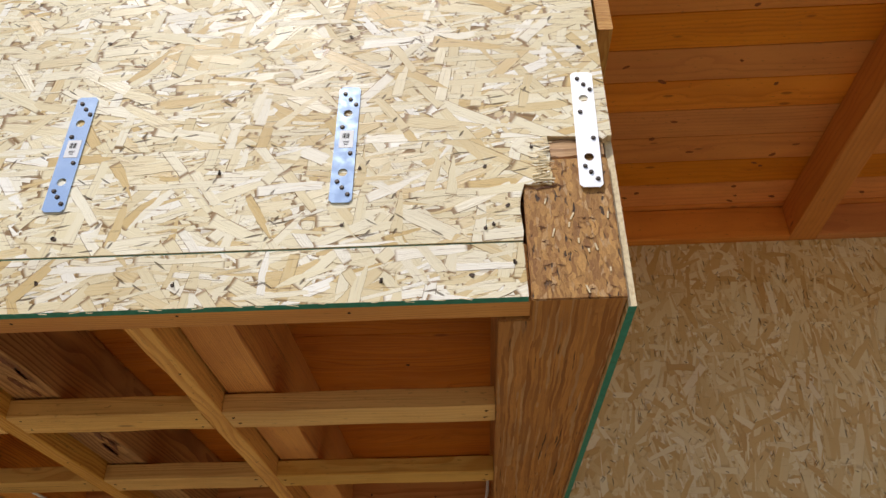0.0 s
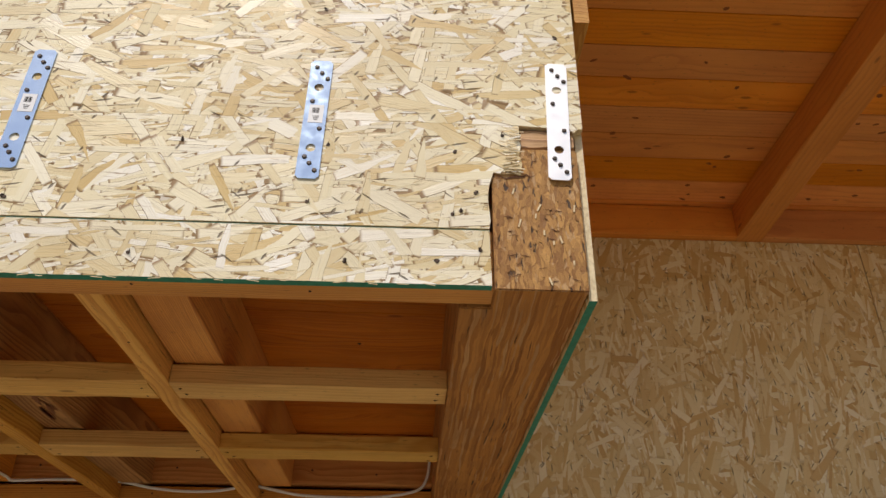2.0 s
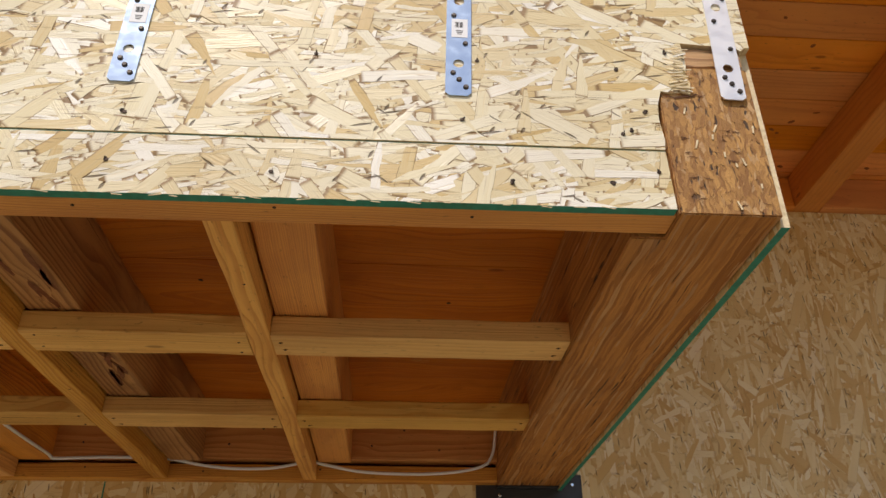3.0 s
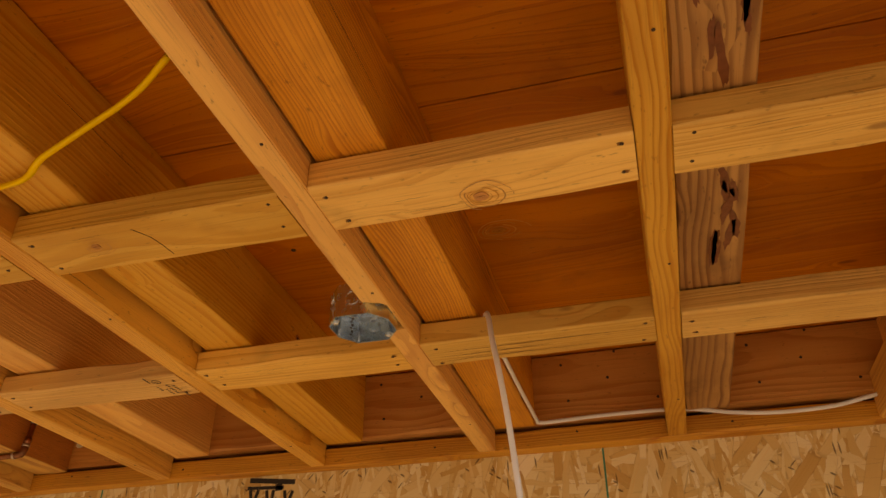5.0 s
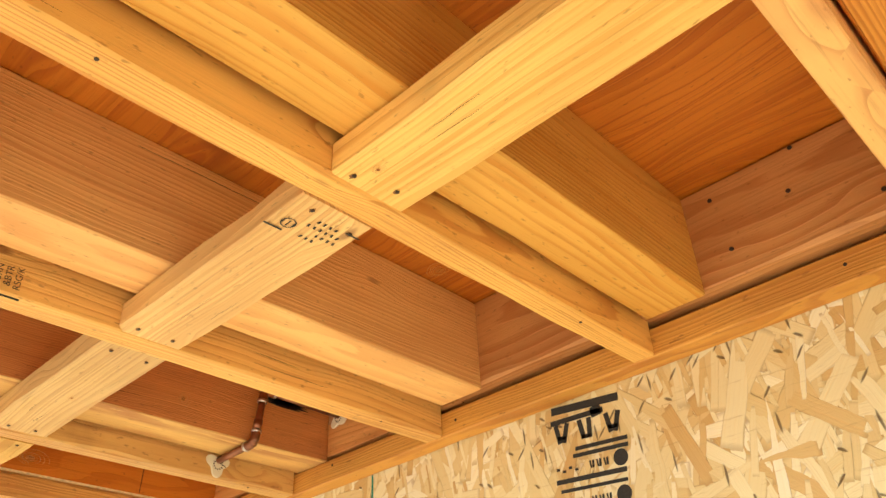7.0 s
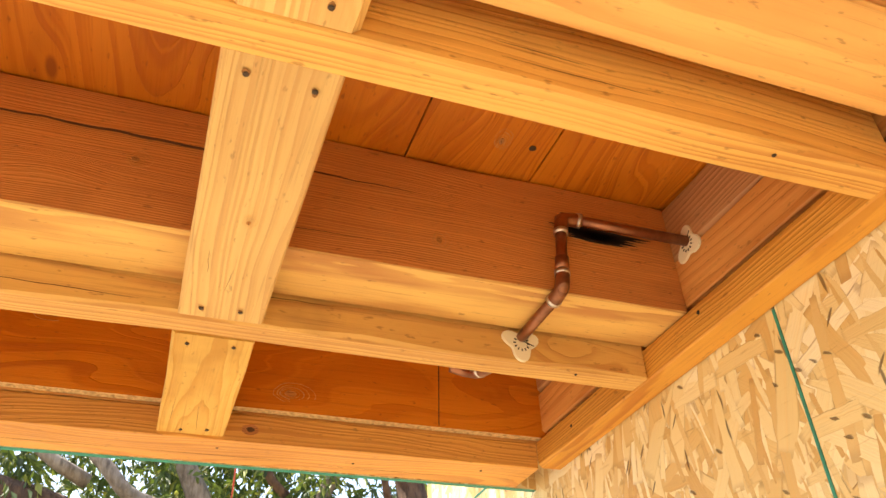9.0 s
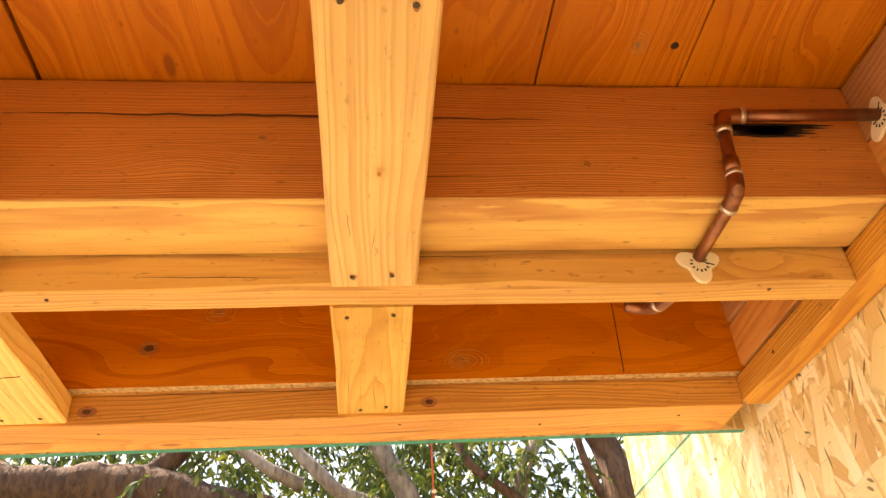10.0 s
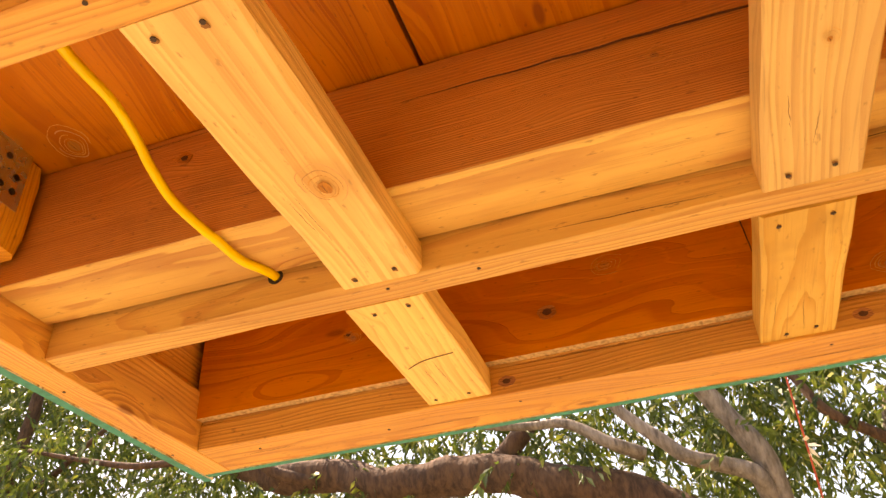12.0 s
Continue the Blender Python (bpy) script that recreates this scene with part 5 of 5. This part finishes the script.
def wood_knot(m, a, b, parent, seed):
    """An oval knot with a darker rim and a short split across it."""
    kr = random.Random(seed)
    for scale, mat, lift in ((1.0, M_FIRKNOT, 0.0), (0.45, M_CRACK, 0.0004)):
        oval = [(a * scale * math.cos(2 * math.pi * i / 16) * kr.uniform(0.88, 1.12), b * scale * math.sin(2 * math.pi * i / 16) * kr.uniform(0.88, 1.12)) for i in range(16)]
        part("knot", outline(oval, 0.0006), mat, parent, "round brown knot in the wood", m @ pose(0, 0, lift))
    crack(wander(-a * 0.8, a * 0.8, 0.0, b * 0.3, 7, 0.0006, seed), 0.0009, m @ pose(0, 0, 0.0008), parent)


for name, y, z, a, b in (("roof_joist.005", 1.30, 2.19, 0.010, 0.008), ("roof_joist.004", 1.66, 2.14, 0.011, 0.009), ("roof_joist.003", 2.05, 2.16, 0.010, 0.008)):
    i = int(name[-1])
    wood_knot(EAST_FACE(ROOF_E[i] + 0.0012, y, z), a, b, bpy.data.objects[name], 610 + i)
for y, z, a, b in ((1.62, 2.13, 0.014, 0.011), (1.92, 2.12, 0.016, 0.010), (1.32, 2.16, 0.008, 0.006)):
    wood_knot(EAST_FACE(LEFT + 0.0142, y, z), a, b, strip, int(y * 100))
for y in (1.55, 2.0):
    wood_knot(EAST_FACE(LEFT + 0.001, y, 2.045), 0.012, 0.008, rb, int(y * 77))

# ---- knots in the blocks, the deck and the strip; nail heads in the deck ----
M_HEARTKNOT = wood("knot_heart", (0.52, 0.23, 0.055), (0.40, 0.15, 0.032), 500.0, pith=0.0, knots=0.99, wobble=0.004)
M_KNOTRING = wood("knot_ring", (0.64, 0.34, 0.105), (0.52, 0.24, 0.06), 300.0, pith=0.1, knots=0.99)


def ringed_knot(m, a, b, parent, seed):
    """A knot: a brown heart, off centre within a few broken growth rings, and a fine split."""
    kr = random.Random(seed)
    n = 36
    wave = [1.0 + 0.07 * math.sin(2 * math.pi * i / n * 2 + seed) + 0.05 * math.sin(2 * math.pi * i / n * 3 + 2 * seed) + kr.uniform(-0.02, 0.02) for i in range(n)]
    oval = lambda g, ox=0.0: [(a * g * wave[i] * math.cos(2 * math.pi * i / n) + ox, b * g * wave[(i + 5) % n] * math.sin(2 * math.pi * i / n)) for i in range(n)]
    part("knot", outline(oval(0.42), 0.0005), M_HEARTKNOT, parent, "round brown knot in the wood", m)
    crack(wander(-a * 0.3, a * 0.28, 0.0, b * 0.1, 6, 0.0005, seed), 0.0006, m @ pose(0, 0, 0.0004), parent)
    for k, grow in enumerate((0.62, 0.85, 1.12, 1.45)):
        ring = oval(grow, a * 0.10 * k)
        bm = bmesh.new()
        wide = [0.03 + 0.05 * abs(math.sin(2 * math.pi * i / n + k)) for i in range(n)]
        out = [bm.verts.new((x, y, 0)) for x, y in ring]
        inn = [bm.verts.new((x * (1 - w / grow) + a * 0.10 * k * w / grow, y * (1 - w / grow), 0)) for (x, y), w in zip(ring, wide)]
        gap = kr.randrange(n)
        for i in range(n):
            if (i - gap) % n > 3 * k:
                bm.faces.new((out[i], out[(i + 1) % n], inn[(i + 1) % n], inn[i]))
        bmesh.ops.recalc_face_normals(bm, faces=bm.faces)
        part("growth_ring", bm, M_KNOTRING, parent, "thin brown growth ring", m @ pose(0, 0, 0.0002))


for name, x, y, a, b in (("blocking.008", -1.141, 1.504, 0.022, 0.019), ("blocking.006", -1.639, 1.478, 0.016, 0.013), ("blocking.002", -2.386, 1.512, 0.020, 0.014), ("blocking.003", -2.37, 1.925, 0.006, 0.005), ("blocking.007", -1.70, 1.905, 0.005, 0.004)):
    ringed_knot(UNDER(x, y, Z0 - 0.0012), a, b, bpy.data.objects[name], int(-x * 1000))
deck_mesh = bpy.data.objects["deck"]
for x, y, a, b in ((-1.195, 1.886, 0.030, 0.022), (-2.427, 1.162, 0.020, 0.016), (-2.002, 2.307, 0.018, 0.014), (-0.62, 1.70, 0.016, 0.010), (-0.25, 2.05, 0.018, 0.011), (-1.47, 1.66, 0.014, 0.010), (-2.40, 2.20, 0.012, 0.008)):
    ringed_knot(UNDER(x, y, DECK - 0.0008), a, b, deck_mesh, int(-x * 1000))
for x, y in ((-1.957, 1.779), (-1.955, 2.202), (-1.98, 1.93), (-1.56, 1.85), (-2.40, 2.24), (-0.7, 1.64), (-0.2, 1.72)):
    part("nail", disc(0.0045, 0.0012, 9), M_NAIL, deck_mesh, m=UNDER(x, y, DECK - 0.0002))
for y, z, a, b in ((1.709, 2.184, 0.017, 0.012), (1.328, 2.154, 0.010, 0.008), (2.05, 2.10, 0.020, 0.012)):
    ringed_knot(EAST_FACE(LEFT + 0.0144, y, z), a, b, strip, int(y * 1000))
for y, z, a, b in ((1.813, 2.148, 0.010, 0.007), (2.137, 2.115, 0.008, 0.010)):
    ringed_knot(EAST_FACE(ROOF_E[5] + 0.0014, y, z), a, b, bpy.data.objects["roof_joist.005"], int(y * 1000))

# ---- dark resin drips on the weathered roof joist ----
M_RESIN = plain("dark_resin", (0.19, 0.058, 0.020), 0.5, 0.0, 0.5, 120.0, 0.2)
grey_joist = bpy.data.objects["roof_joist.001"]
dr = random.Random(31)
for y0, y1, n in ((1.18, 1.42, 9), (1.60, 1.84, 9)):
    for k in range(n):
        ln, wd = dr.uniform(0.016, 0.05), dr.uniform(0.003, 0.007)
        drop = [(ln * math.cos(2 * math.pi * i / 16) * dr.uniform(0.75, 1.2), wd * math.sin(2 * math.pi * i / 16) * dr.uniform(0.6, 1.35)) for i in range(16)]
        part("drip_stain", outline(drop, 0.0005), M_RESIN, grey_joist, "dark red-brown resin stain", UNDER(ROOF_E[1] - dr.uniform(0.012, 0.075), dr.uniform(y0, y1), 2.0712) @ pose(0, 0, 0, 0, 0, 90 + dr.uniform(-9, 9)))
